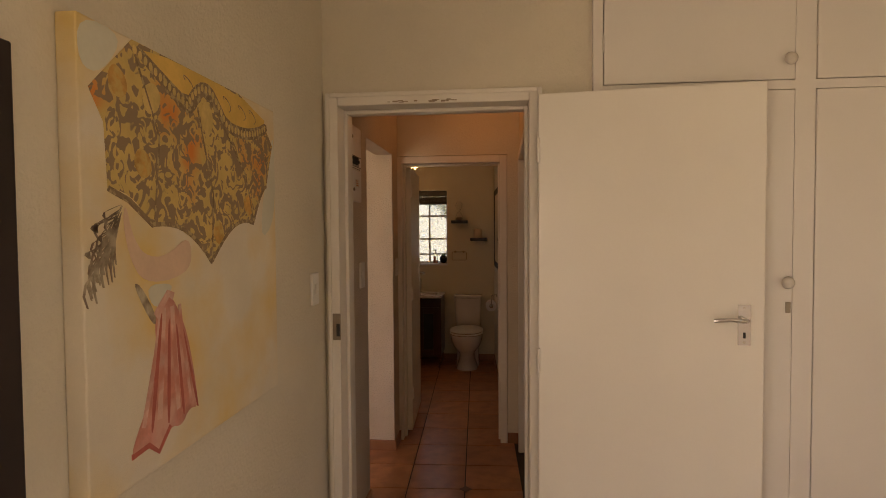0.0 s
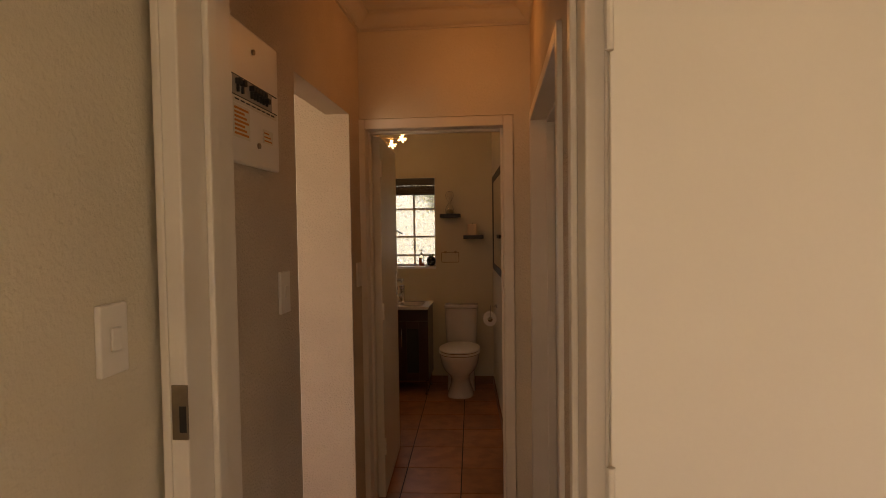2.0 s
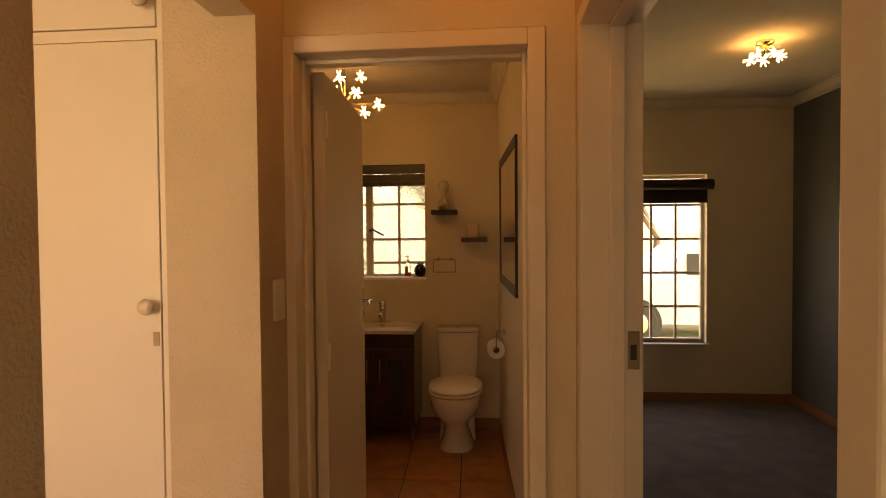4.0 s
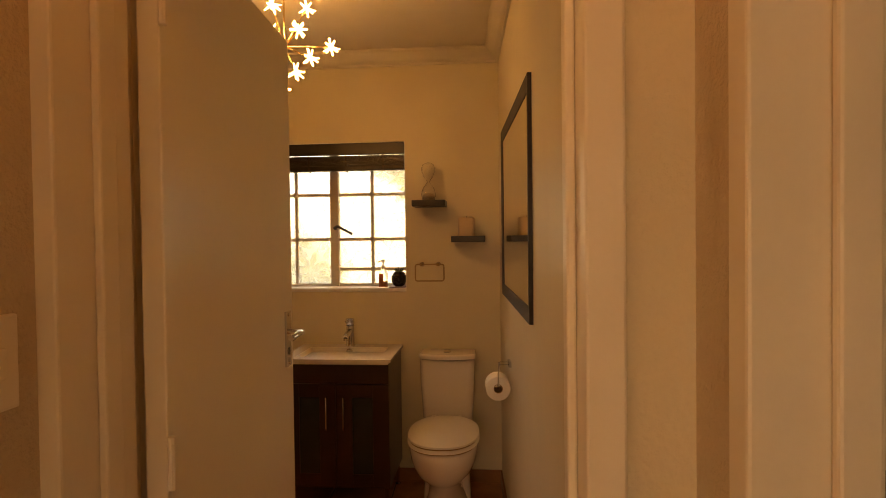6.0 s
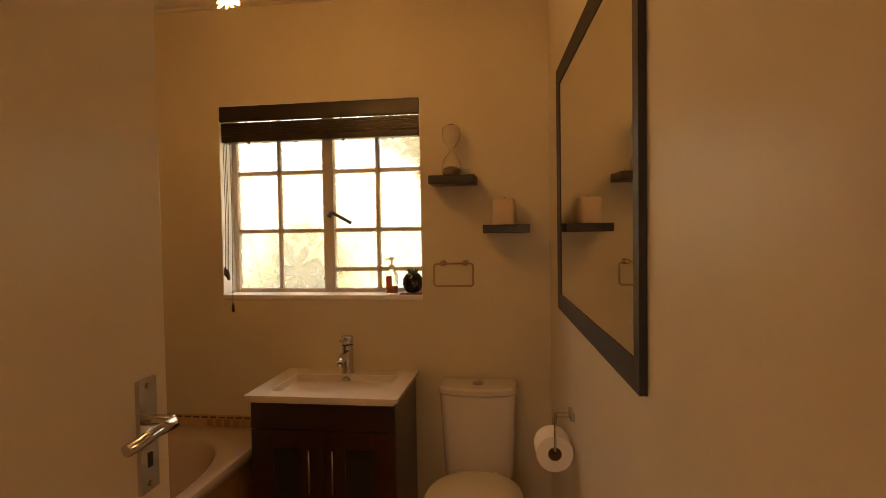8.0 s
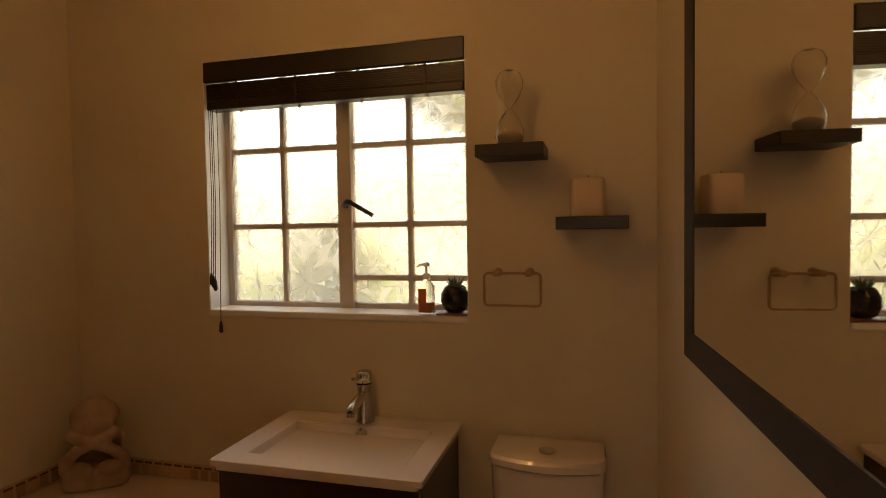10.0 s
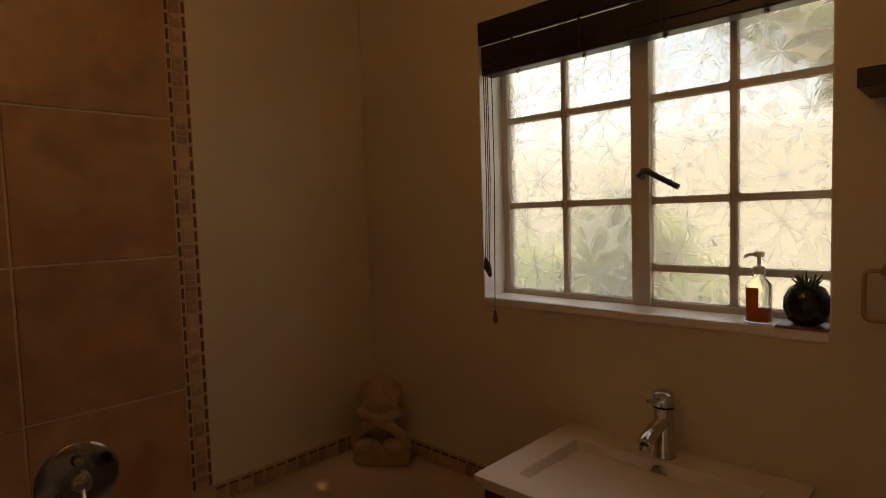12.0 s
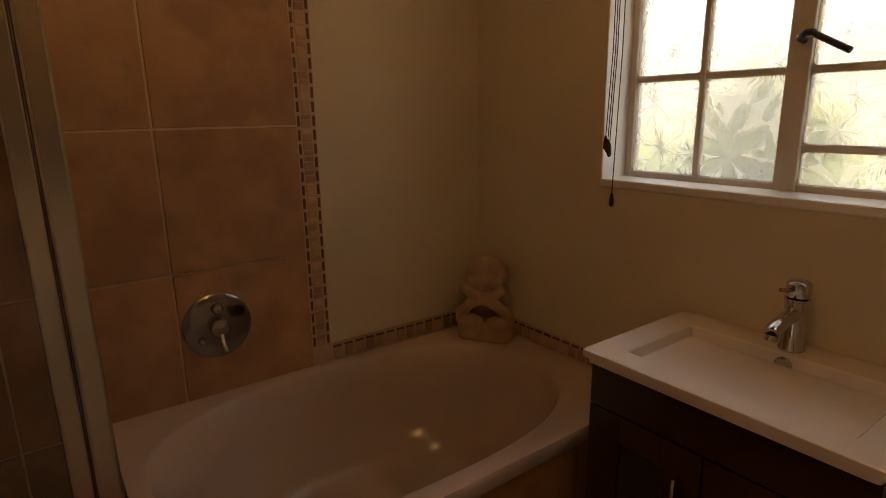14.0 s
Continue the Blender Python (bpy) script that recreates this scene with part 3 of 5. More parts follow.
for ya, za in ((1.22, 1.850), (1.30, 1.845), (1.36, 1.846), (1.05, 1.855)):
    curl = [(ya + 0.03 * t - 0.012 * math.sin(7 * t), za + 0.012 * math.sin(5 * t) - 0.012 * t) for t in [k / 9 for k in range(10)]]
    stroke("vine_stroke", curl, 0.0022, M_BAND, 0.0026)
# ribs of the umbrella
for pts in ([(0.885, 1.86), (0.955, 1.72), (0.935, 1.56)], [(1.10, 1.80), (1.16, 1.62), (1.149, 1.47)], [(1.21, 1.79), (1.33, 1.68), (1.372, 1.56)], [(1.40, 1.80), (1.46, 1.74), (1.462, 1.67)]):
    stroke("umbrella_rib", pts, 0.0045, M_BAND, 0.0022)
stroke("umbrella_hem", [(0.806, 1.61), (0.86, 1.592), (0.93, 1.547)], 0.010, M_BAND, 0.0021)
for a, b, sag in (((0.93, 1.545), (1.149, 1.463), 0.03), ((1.149, 1.463), (1.372, 1.555), 0.035), ((1.372, 1.555), (1.46, 1.66), 0.015)):
    stroke("umbrella_hem", [(y, z + 0.004) for y, z in scallop(a, b, sag, 8)] + [b], 0.009, M_BAND, 0.0021)
rnd = random.Random(17)
for k in range(40):
    y0, z0 = 0.848 - 0.0009 * k, 1.590 - 0.0022 * k
    dy, dz = -rnd.uniform(0.02, 0.075), -rnd.uniform(0.02, 0.13)
    w = rnd.uniform(0.002, 0.007)
    patch("dark_stroke", [(y0, z0), (y0 + dy * 0.5, z0 + dz * 0.25), (y0 + dy, z0 + dz * 0.6), (y0 + dy * 0.8, z0 + dz), (y0 + dy - w, z0 + dz * 0.6), (y0 + dy * 0.5 - w, z0 + dz * 0.25 - w)], M_HAIR_P, 0.0010 + 0.00005 * k, 1)
patch("blush_stroke", [(0.850, 1.59), (0.866, 1.53), (0.90, 1.49), (0.97, 1.485), (1.055, 1.53), (1.065, 1.46), (0.99, 1.437), (0.90, 1.44), (0.862, 1.48), (0.842, 1.55)], M_BLUSH, 0.0012)
patch("bodice_stroke", [(0.865, 1.44), (0.885, 1.44), (0.935, 1.37), (0.925, 1.35)], M_HAIR_P, 0.0009)
patch("bodice_stroke", [(0.90, 1.435), (0.985, 1.432), (0.985, 1.415), (0.93, 1.38)], M_PALEBLUE, 0.0010)
patch("skirt", [(0.925, 1.37), (0.965, 1.415), (0.99, 1.40), (1.035, 1.33), (1.06, 1.24), (1.078, 1.15), (1.04, 1.16), (1.01, 1.13), (0.97, 1.145), (0.93, 1.10), (0.90, 1.13), (0.845, 1.125), (0.87, 1.17), (0.91, 1.22), (0.935, 1.29)], M_SKIRT_P, 0.0012)
M_ROSE = mat("painted_pale_rose", (0.68, 0.42, 0.34), 0.8, vary=0.2, scale=16, second=(0.58, 0.24, 0.18), second_scale=14)
for y0, y1_, w in ((0.955, 0.935, 0.016), (0.985, 1.00, 0.014), (1.012, 1.048, 0.010), (0.948, 0.885, 0.012)):
    stroke("skirt_light", [(y0, 1.385), (y0 + 0.3 * (y1_ - y0), 1.30), (y1_, 1.17)], w, M_ROSE, 0.0014)
stroke("skirt_ruffle", [(0.930, 1.372), (0.950, 1.392), (0.972, 1.412), (0.990, 1.404)], 0.016, M_ROSE, 0.0020)
stroke("skirt_hem", [(0.85, 1.128), (0.90, 1.132), (0.93, 1.108), (0.97, 1.146)], 0.010, M_FOLD, 0.0019)
for k in range(4):
    y0 = 0.945 + 0.025 * k
    patch("skirt_fold", [(y0, 1.38 - 0.015 * k), (y0 + 0.008, 1.37 - 0.015 * k), (y0 - 0.03 + 0.03 * k, 1.15), (y0 - 0.042 + 0.03 * k, 1.155)], M_FOLD, 0.0016)

def switch(name, along, x, y, z, face, label, w=0.07, h=0.12, rockers=1):
    """A rocker switch on a wall; along: unit vector along the wall, face: away from it."""
    th = thing(name, x, y, z, label, "light switch", "light switches")

    def slab(a0, a1, h0, h1, o0, o1, bev=0.002):
        bm = boxes((a0, a1, o0, o1, h0, h1), bevel=bev)
        for v in bm.verts:
            a, o, hh = v.co
            v.co = (x + along[0] * a + face[0] * o, y + along[1] * a + face[1] * o, z + hh)
        return bm

    part("plate", slab(-w / 2, w / 2, -h / 2, h / 2, 0.0, 0.011, 0.003), M_PLAST, th)
    for k in range(rockers):
        part("rocker", slab(-0.012, 0.012, -0.02 + 0.022 * k, 0.02 + 0.022 * k, 0.011, 0.016), M_PLAST, th)
    return th


switch("light_switch", (0, 1), XL, 1.965, 1.315, (1, 0), "white plastic rocker switch on the bedroom wall")
switch("light_switch", (0, 1), XH, 2.848, 1.295, (1, 0), "white plastic rocker switch on the hall wall", 0.08, 0.135)
switch("light_switch", (0, 1), XH, 3.855, 1.27, (1, 0), "white plastic rocker switch near the bathroom door", 0.07, 0.12)

dark = thing("picture_frame", XL, 0.35, 1.0, "dark brown wooden frame edge on the bedroom wall", "picture frame")
part("frame", boxes((XL + 0.001, XL + 0.03, 0.57, 0.633, 0.5, 1.80), (XL + 0.001, XL + 0.03, -0.1, 0.57, 1.737, 1.80), (XL + 0.001, XL + 0.03, -0.1, 0.57, 0.5, 0.563),
                    (XL + 0.001, XL + 0.03, -0.163, -0.1, 0.5, 1.80), bevel=0.003), M_MFRAME, dark)
part("panel", boxes((XL + 0.001, XL + 0.012, -0.1, 0.57, 0.563, 1.737)), M_ESP, dark)

# ---- hall ----
db = thing("distribution_board", XH, 2.61, 1.67, "white metal electrical distribution board with breakers and label stickers", "electrical panel")
part("cover", boxes((XH + 0.001, XH + 0.022, 2.425, 2.792, 1.675, 2.05), bevel=0.006), M_PLAST, db)
M_DBSLOT = mat("breaker_strip_grey", (0.36, 0.33, 0.29), 0.5, vary=0.1)
M_LABEL = mat("label_paper", (0.72, 0.68, 0.58), 0.8, vary=0.05)
M_PRINT = mat("orange_print", (0.60, 0.22, 0.05), 0.8, vary=0.1)
M_INK = mat("black_print", (0.04, 0.04, 0.04), 0.8, vary=0.1)
strip = part("breaker_strip", boxes((XH + 0.022, XH + 0.024, 2.48, 2.735, 1.8490, 1.8990)), M_DBSLOT, db)
for k, y in enumerate((2.496, 2.524, 2.580, 2.600, 2.620, 2.640, 2.660, 2.682)):
    low = 0.012 if k > 6 else 0.0
    part("breaker_switch", boxes((XH + 0.024, XH + 0.031, y + 0.003, y + 0.010, 1.8570, 1.8760), (XH + 0.024, XH + 0.038, y - 0.003, y + 0.014, 1.8760 - low, 1.8910 - low), bevel=0.0015), M_INK, strip)
for z in (1.8470, 1.8990):
    part("strip_line", boxes((XH + 0.022, XH + 0.0245, 2.476, 2.772, z, z + 0.002)), M_INK, db)
lab = part("label_strip", boxes((XH + 0.022, XH + 0.0232, 2.48, 2.77, 1.8290, 1.8490)), M_LABEL, db)
for k in range(8):
    part("print_bar", boxes((XH + 0.0232, XH + 0.0238, 2.49 + 0.034 * k, 2.515 + 0.034 * k, 1.8370, 1.8410)), M_INK, lab)
lab = part("warning_label", boxes((XH + 0.022, XH + 0.0232, 2.48, 2.58, 1.7390, 1.8260)), M_LABEL, db)
for k in range(7):
    part("print_bar", boxes((XH + 0.0232, XH + 0.0238, 2.486, 2.57 - 0.012 * (k % 3), 1.7470 + 0.011 * k, 1.7530 + 0.011 * k)), M_PRINT, lab)
lab = part("small_label", boxes((XH + 0.022, XH + 0.0232, 2.67, 2.74, 1.7490, 1.7890)), M_LABEL, db)
for k in range(3):
    part("print_bar", boxes((XH + 0.0232, XH + 0.0238, 2.675, 2.73 - 0.01 * k, 1.7550 + 0.011 * k, 1.7590 + 0.011 * k)), M_PRINT, lab)
for y, z in ((2.61, 1.99), (2.635, 1.735)):
    part("cover_screw", lathe([(0.008, 0.022), (0.008, 0.027), (0.004, 0.029)], 12, (XH, y, z), "x"), M_BRASS, db)

cupboard("hallway_cupboard", -2.36, -0.60, 3.798, (0.1, 2.02, 2.55), [-1.2], "white built-in cupboard with round clear knobs and a small lock", "r", kz0=1.262)


def strike(parent, b, hole):
    pl = part("strike_plate", boxes(b, bevel=0.001), M_BRASS, parent, "worn steel strike plate")
    part("latch_hole", boxes(hole), M_BLACK, pl)


strike(f1, (-0.262, -0.2305, 2.0795, 2.0835, 1.10, 1.205), (-0.247, -0.2335, 2.0785, 2.0795, 1.115, 1.165))
strike(f3, (0.638, 0.668, 3.7665, 3.770, 1.10, 1.20), (0.644, 0.660, 3.7658, 3.7665, 1.125, 1.165))
# worn paint along the frame's head
rnd = random.Random(7)
for k in range(16):
    x = rnd.choice((-0.02, 0.05, 0.13, 0.23)) + rnd.uniform(-0.05, 0.05)
    w = rnd.uniform(0.008, 0.03)
    z = 2.0235 + rnd.uniform(0, 0.007)
    part("paint_chip", boxes((x, x + w, Y1 - 0.0306, Y1 - 0.0298, z, z + rnd.uniform(0.003, 0.008))), M_CHIP, f1)


def skirting(name, bs, label="terracotta tile skirting"):
    return structure(name, boxes(*bs, bevel=0.002), M_SKIRT, label, "baseboard")


skirting("baseboard_hall_left", [(XH, XH + 0.012, Y2, 2.995, 0, 0.075), (XH, XH + 0.012, 3.735, Y3 - 0.014, 0, 0.075), (-0.60, XH + 0.012, 3.723, 3.735, 0, 0.075)])
skirting("baseboard_hall_right", [(XHR - 0.012, XHR, 3.83, Y3, 0, 0.075), (0.445, XHR - 0.012, Y3 - 0.012, Y3, 0, 0.075), (XHR - 0.012, XHR, Y2, 2.60, 0, 0.075)])
skirting("baseboard_bath", [(-0.9, 0.322, YB - 0.010, YB, 0, 0.075)])
skirting("baseboard_bath_right", [(XR - 0.010, XR, Y4, YB - 0.01, 0, 0.075)]).matrix_world = SWING
skirting("baseboard_right_room", [(0.665, 2.8, 7.288, 7.3, 0, 0.07), (2.788, 2.8, Y2, 7.288, 0, 0.07)], "dark wooden skirting")

# ---- bathroom ----
leaf2, d2, n2 = door_leaf("door_2", -0.270, 4.122, 0.720, 93.3, 2.0, "white painted flush door standing open into the bathroom", mirror=1)
lever_set(leaf2, -0.270 + d2[0] * 0.664, 4.122 + d2[1] * 0.664, 1.138, (-n2[0], -n2[1]), (-d2[0], -d2[1]), 0.078)


def putty_ring(bm, x0, x1, z0, z1, y0, y1, w=0.0015, r=0.009):
    """A thin bead round a pane, with rounded inner corners."""
    outer, inner = [], []
    for cx, cz, a0_ in ((x1, z1, 0), (x0, z1, 90), (x0, z0, 180), (x1, z0, 270)):
        sx, sz = (-1 if cx == x1 else 1), (-1 if cz == z1 else 1)
        for k in range(5):
            a = radians(a0_ + 22.5 * k)
            inner.append((cx + sx * (w + r) + r * math.cos(a), cz + sz * (w + r) + r * math.sin(a)))
            outer.append((cx, cz) if k == 2 else ((cx, cz + sz * (w + r) * (2 - k) / 2) if (k < 2) == (a0_ in (0, 180)) else (cx + sx * (w + r) * abs(k - 2) / 2, cz)))
    loops = [[(x, y0, z) for x, z in outer], [(x, y0, z) for x, z in inner], [(x, y1, z) for x, z in inner], [(x, y1, z) for x, z in outer]]
    rings(loops + loops[:1], False, False, bm)
    return bm


def window_unit():
    th = thing("window_1", (WX0 + WX1) / 2, 6.60, WZ0, "cream steel cottage-pane window with leaf-patterned obscured glass", "window")
    th["kind"] = "structure"
    y0, y1 = 6.600, 6.640
    x0, x1, z0, z1 = WX0 + 0.003, WX1 - 0.003, WZ0, WZ1
    mull = (-0.702, -0.650)
    part("frame", boxes((x0, x0 + 0.022, y0, y1, z0, z1), (x1 - 0.016, x1, y0, y1, z0, z1), (mull[0], mull[1], y0 - 0.006, y1, z0, z1),
                        (x0 + 0.022, mull[0], y0, y1, z0, z0 + 0.020), (x0 + 0.022, mull[0], y0, y1, z1 - 0.03, z1),
                        (mull[1], x1 - 0.016, y0, y1, z0, z0 + 0.020), (mull[1], x1 - 0.016, y0, y1, z1 - 0.03, z1), bevel=0.003), M_STEELW, th)
    for a, b in ((WX0, WX0 + 0.003), (WX1 - 0.003, WX1)):
        part("reveal", boxes((a, b, YB + 0.002, y1, z0, z1)), M_SILL, th, "white painted window reveal")
    b = 0.008
    left, right = (x0 + 0.022, mull[0]), (mull[1], x1 - 0.016)
    for (a, c), vx, zs in ((left, -0.916, (1.419, 1.690)), (right, -0.444, (1.238, 1.419, 1.690))):
        part("glazing_bar", boxes((vx - b, vx + b, y0 + 0.004, y1 - 0.008, z0 + 0.020, z1 - 0.03), bevel=0.002), M_STEELW, th)
        for z in zs:
            for p, q in ((a, vx - b), (vx + b, c)):
                part("glazing_bar", boxes((p, q, y0 + 0.004, y1 - 0.008, z - b, z + b), bevel=0.002), M_STEELW, th)
        zz = [z0 + 0.020, *zs, z1 - 0.03]
        for p, q in ((a, vx - b), (vx + b, c)):
            for lo, hi in zip(zz, zz[1:]):
                lo, hi = lo + (b if lo > z0 + 0.03 else 0), hi - (b if hi < z1 - 0.04 else 0)
                pane = part("pane", boxes((p, q, y0 + 0.018, y0 + 0.022, lo, hi)), M_OBSC, th)
                pane.visible_shadow = False
                part("putty", putty_ring(bmesh.new(), p, q, lo, hi, y0 + 0.008, y0 + 0.0175), M_STEELW, pane)
    part("catch", tube([(-0.668, 6.592, 1.484), (-0.668, 6.570, 1.488), (-0.650, 6.560, 1.497), (-0.634, 6.556, 1.494)], 0.009), M_BLACK, th, "black iron window catch", smooth=50)
    part("catch_bar", tube([(-0.640, 6.556, 1.496), (-0.600, 6.553, 1.474), (-0.556, 6.551, 1.450)], 0.0075), M_BLACK, th, smooth=50)
    return th


window_unit()
structure("window_sill", boxes((WX0 + 0.001, WX1 - 0.001, YB - 0.006, 6.60, WZ0 - 0.020, WZ0 + 0.004), bevel=0.006), M_SILL, "white painted window sill", "window sill")

blind = thing("venetian_blind", (WX0 + WX1) / 2, 6.51, 1.84, "dark wooden venetian blind pulled up", "blind")
part("valance", boxes((WX0 + 0.004, WX1 - 0.004, YB - 0.004, YB + 0.012, 1.913, WZ1 - 0.003), bevel=0.004), M_ESP, blind)
for k in range(8):
    part("slat", boxes((WX0 + 0.008, WX1 - 0.008, YB + 0.008, YB + 0.056, 1.853 + 0.0072 * k, 1.8595 + 0.0072 * k)), M_ESP, blind)
part("bottom_rail", boxes((WX0 + 0.008, WX1 - 0.008, YB + 0.006, YB + 0.058, 1.822, 1.852), bevel=0.004), M_ESP, blind)
for fx in (0.14, 0.38, 0.62, 0.86):
    x = WX0 + (WX1 - WX0) * fx
    part("tape", boxes((x - 0.004, x + 0.004, YB + 0.003, YB + 0.0045, 1.822, 1.93)), M_CORD, blind)
    part("stud", lathe([(0.004, 1.813), (0.006, 1.816), (0.006, 1.822)], 10, (x, YB + 0.03, 0)), M_ALU, blind)
for dx, zl in ((0.018, 1.225), (0.026, 1.215), (0.033, 1.205), (0.050, 1.06)):
    x = WX0 + dx
    part("cord", tube([(x, YB + 0.004, 1.85), (x + 0.002, YB + 0.003, 1.5), (x, YB - 0.008, zl + 0.03)], 0.0014, 6), M_CORD, blind)
    part("tassel", lathe([(0.003, zl + 0.035), (0.006, zl + 0.02), (0.007, zl), (0.003, zl - 0.006)], 12, (x, YB - 0.008, 0)), M_CORD, blind, smooth=50)

# vanity
VX0, VX1, VY0, VZ = -0.838, -0.246, 6.062, 0.802
vanity = thing("vanity_unit", (VX0 + VX1) / 2, 6.28, 0, "dark mahogany two-door vanity cabinet on chrome legs", "bathroom cabinet")
cx0, cx1, cy0 = VX0 + 0.018, VX1 - 0.014, VY0 + 0.018
part("body", boxes((cx0, cx1, cy0 + 0.02, YB - 0.002, 0.13, 0.774), bevel=0.003), M_WOOD, vanity)
part("top_rail", boxes((cx0, cx1, cy0, cy0 + 0.019, 0.672, 0.774), bevel=0.003), M_WOOD, vanity)
cm = (cx0 + cx1) / 2
for a, b, hx in ((cx0, cm - 0.0015, cm - 0.045), (cm + 0.0015, cx1, cm + 0.045)):
    st = 0.085
    dr = part("door", boxes((a, a + st, cy0, cy0 + 0.019, 0.13, 0.668), (b - st, b, cy0, cy0 + 0.019, 0.13, 0.668), (a + st, b - st, cy0, cy0 + 0.019, 0.13, 0.20),
                            (a + st, b - st, cy0, cy0 + 0.019, 0.60, 0.668), bevel=0.002), M_WOOD, vanity)
    part("panel", boxes((a + st, b - st, cy0 + 0.008, cy0 + 0.012, 0.20, 0.60)), M_DARKGLASS, dr, "dark frosted glass inset panel")
    part("handle", tube([(hx, cy0, 0.60), (hx, cy0 - 0.022, 0.60), (hx, cy0 - 0.024, 0.592), (hx, cy0 - 0.024, 0.448), (hx, cy0 - 0.022, 0.44), (hx, cy0, 0.44)], 0.0045), M_CHROME, dr, "slim chrome bar handle", smooth=50)
for x in (cx0 + 0.03, cx1 - 0.02):
    for y in (cy0 + 0.03, YB - 0.05):
        part("leg", lathe([(0.016, 0), (0.018, 0.006), (0.011, 0.012), (0.011, 0.122), (0.017, 0.13)], 16, (x, y, 0)), M_CHROME, vanity, smooth=40)

basin = thing("wash_basin", (VX0 + VX1) / 2, 6.28, 0.774, "white porcelain slab basin with a wide rectangular bowl", "basin")
bxc, byc = (VX0 + VX1) / 2, (VY0 + YB) / 2
hw, hd = (VX1 - VX0) / 2, (YB - VY0) / 2 - 0.002
part("bowl", rings([oval(bxc, byc, hw - 0.014, hd - 0.003, 0.775, 60), oval(bxc, byc, hw - 0.014, hd - 0.003, 0.785, 60), oval(bxc, byc, hw - 0.001, hd, 0.786, 90), oval(bxc, byc, hw, hd, 0.7875, 90),
                    oval(bxc, byc, hw, hd, 0.8005, 90), oval(bxc, byc, hw - 0.0015, hd - 0.0015, 0.802, 90), oval(bxc, byc - 0.012, hw - 0.070, hd - 0.078, 0.802, 40), oval(bxc, byc - 0.012, hw - 0.0735, hd - 0.0815, 0.7990, 40),
                    oval(bxc, byc - 0.012, hw - 0.082, hd - 0.088, 0.752, 30), oval(bxc, byc - 0.012, hw - 0.092, hd - 0.098, 0.733, 24), oval(bxc, byc - 0.012, hw - 0.112, hd - 0.114, 0.726, 16), oval(bxc, byc - 0.012, 0.10, 0.05, 0.721, 4), oval(bxc, byc - 0.012, 0.02, 0.02, 0.719, 2)]), M_PORC, basin, smooth=30)
part("waste", lathe([(0.024, 0.722), (0.024, 0.7245), (0.018, 0.7265), (0.004, 0.727)], 24, (bxc, byc - 0.012, 0)), M_CHROME, basin, "round chrome waste plug")
part("overflow", lathe([(0.019, 0.0), (0.019, -0.005), (0.014, -0.008), (0.004, -0.007)], 24, (bxc, byc - 0.012 + hd - 0.083, 0.776), "y"), M_CHROME, basin, "round chrome overflow ring")

tap = thing("mixer_tap", bxc, 6.435, 0.802, "chrome single lever basin mixer", "tap")
tx, ty = bxc - 0.004, 6.43
part("body", lathe([(0.027, 0.803), (0.027, 0.808), (0.024, 0.812), (0.0235, 0.918), (0.0265, 0.920), (0.0265, 0.924), (0.020, 0.926)], 24, (tx, ty, 0)), M_CHROME, tap, smooth=40)
part("cap", lathe([(0.024, 0.928), (0.0255, 0.932), (0.0255, 0.957), (0.02, 0.963), (0.006, 0.965)], 24, (tx, ty, 0)), M_CHROME, tap, smooth=40)
part("spout", tube([(tx, ty - 0.005, 0.893), (tx, ty - 0.05, 0.884), (tx, ty - 0.098, 0.873), (tx, ty - 0.110, 0.866)], 0.017, 16), M_CHROME, tap, smooth=50)
part("aerator", rod((tx, ty - 0.104, 0.862), (tx, ty - 0.107, 0.850), 0.013, n=16), M_ALU, tap)
part("lever", tube([(tx, ty - 0.018, 0.946), (tx - 0.006, ty - 0.040, 0.948), (tx - 0.012, ty - 0.062, 0.952)], 0.0048), M_CHROME, tap, smooth=50)

# toilet
TX = 0.022
wc = thing("toilet", TX, 6.2, 0, "white close-coupled toilet with the lid down", "toilet")
part("pedestal", rings([oval(TX, 6.17, 0.118, 0.19, 0.0, 3), oval(TX, 6.17, 0.112, 0.185, 0.03, 3), oval(TX, 6.165, 0.088, 0.17, 0.10, 2.6), oval(TX, 6.155, 0.082, 0.17, 0.165, 2.4),
                        oval(TX, 6.135, 0.105, 0.195, 0.205, 2.2), oval(TX, 6.110, 0.145, 0.238, 0.255, 2.2), oval(TX, 6.102, 0.166, 0.258, 0.31, 2.2), oval(TX, 6.100, 0.175, 0.266, 0.365, 2.2), oval(TX, 6.100, 0.174, 0.264, 0.388, 2.2),
                        oval(TX, 6.100, 0.168, 0.258, 0.395, 2.2)]), M_PORC, wc, smooth=60)
part("foot_flare", rings([oval(TX, 6.30, 0.13, 0.10, 0.0, 5), oval(TX, 6.30, 0.125, 0.095, 0.10, 5), oval(TX, 6.31, 0.12, 0.09, 0.385, 5)]), M_PORC, wc, smooth=50)
part("seat", rings([oval(TX, 6.085, 0.176, 0.239, 0.400, 2.3), oval(TX, 6.085, 0.182, 0.245, 0.403, 2.3), oval(TX, 6.085, 0.182, 0.245, 0.415, 2.3), oval(TX, 6.085, 0.178, 0.241, 0.419, 2.3)]), M_PLAST, wc, smooth=50)
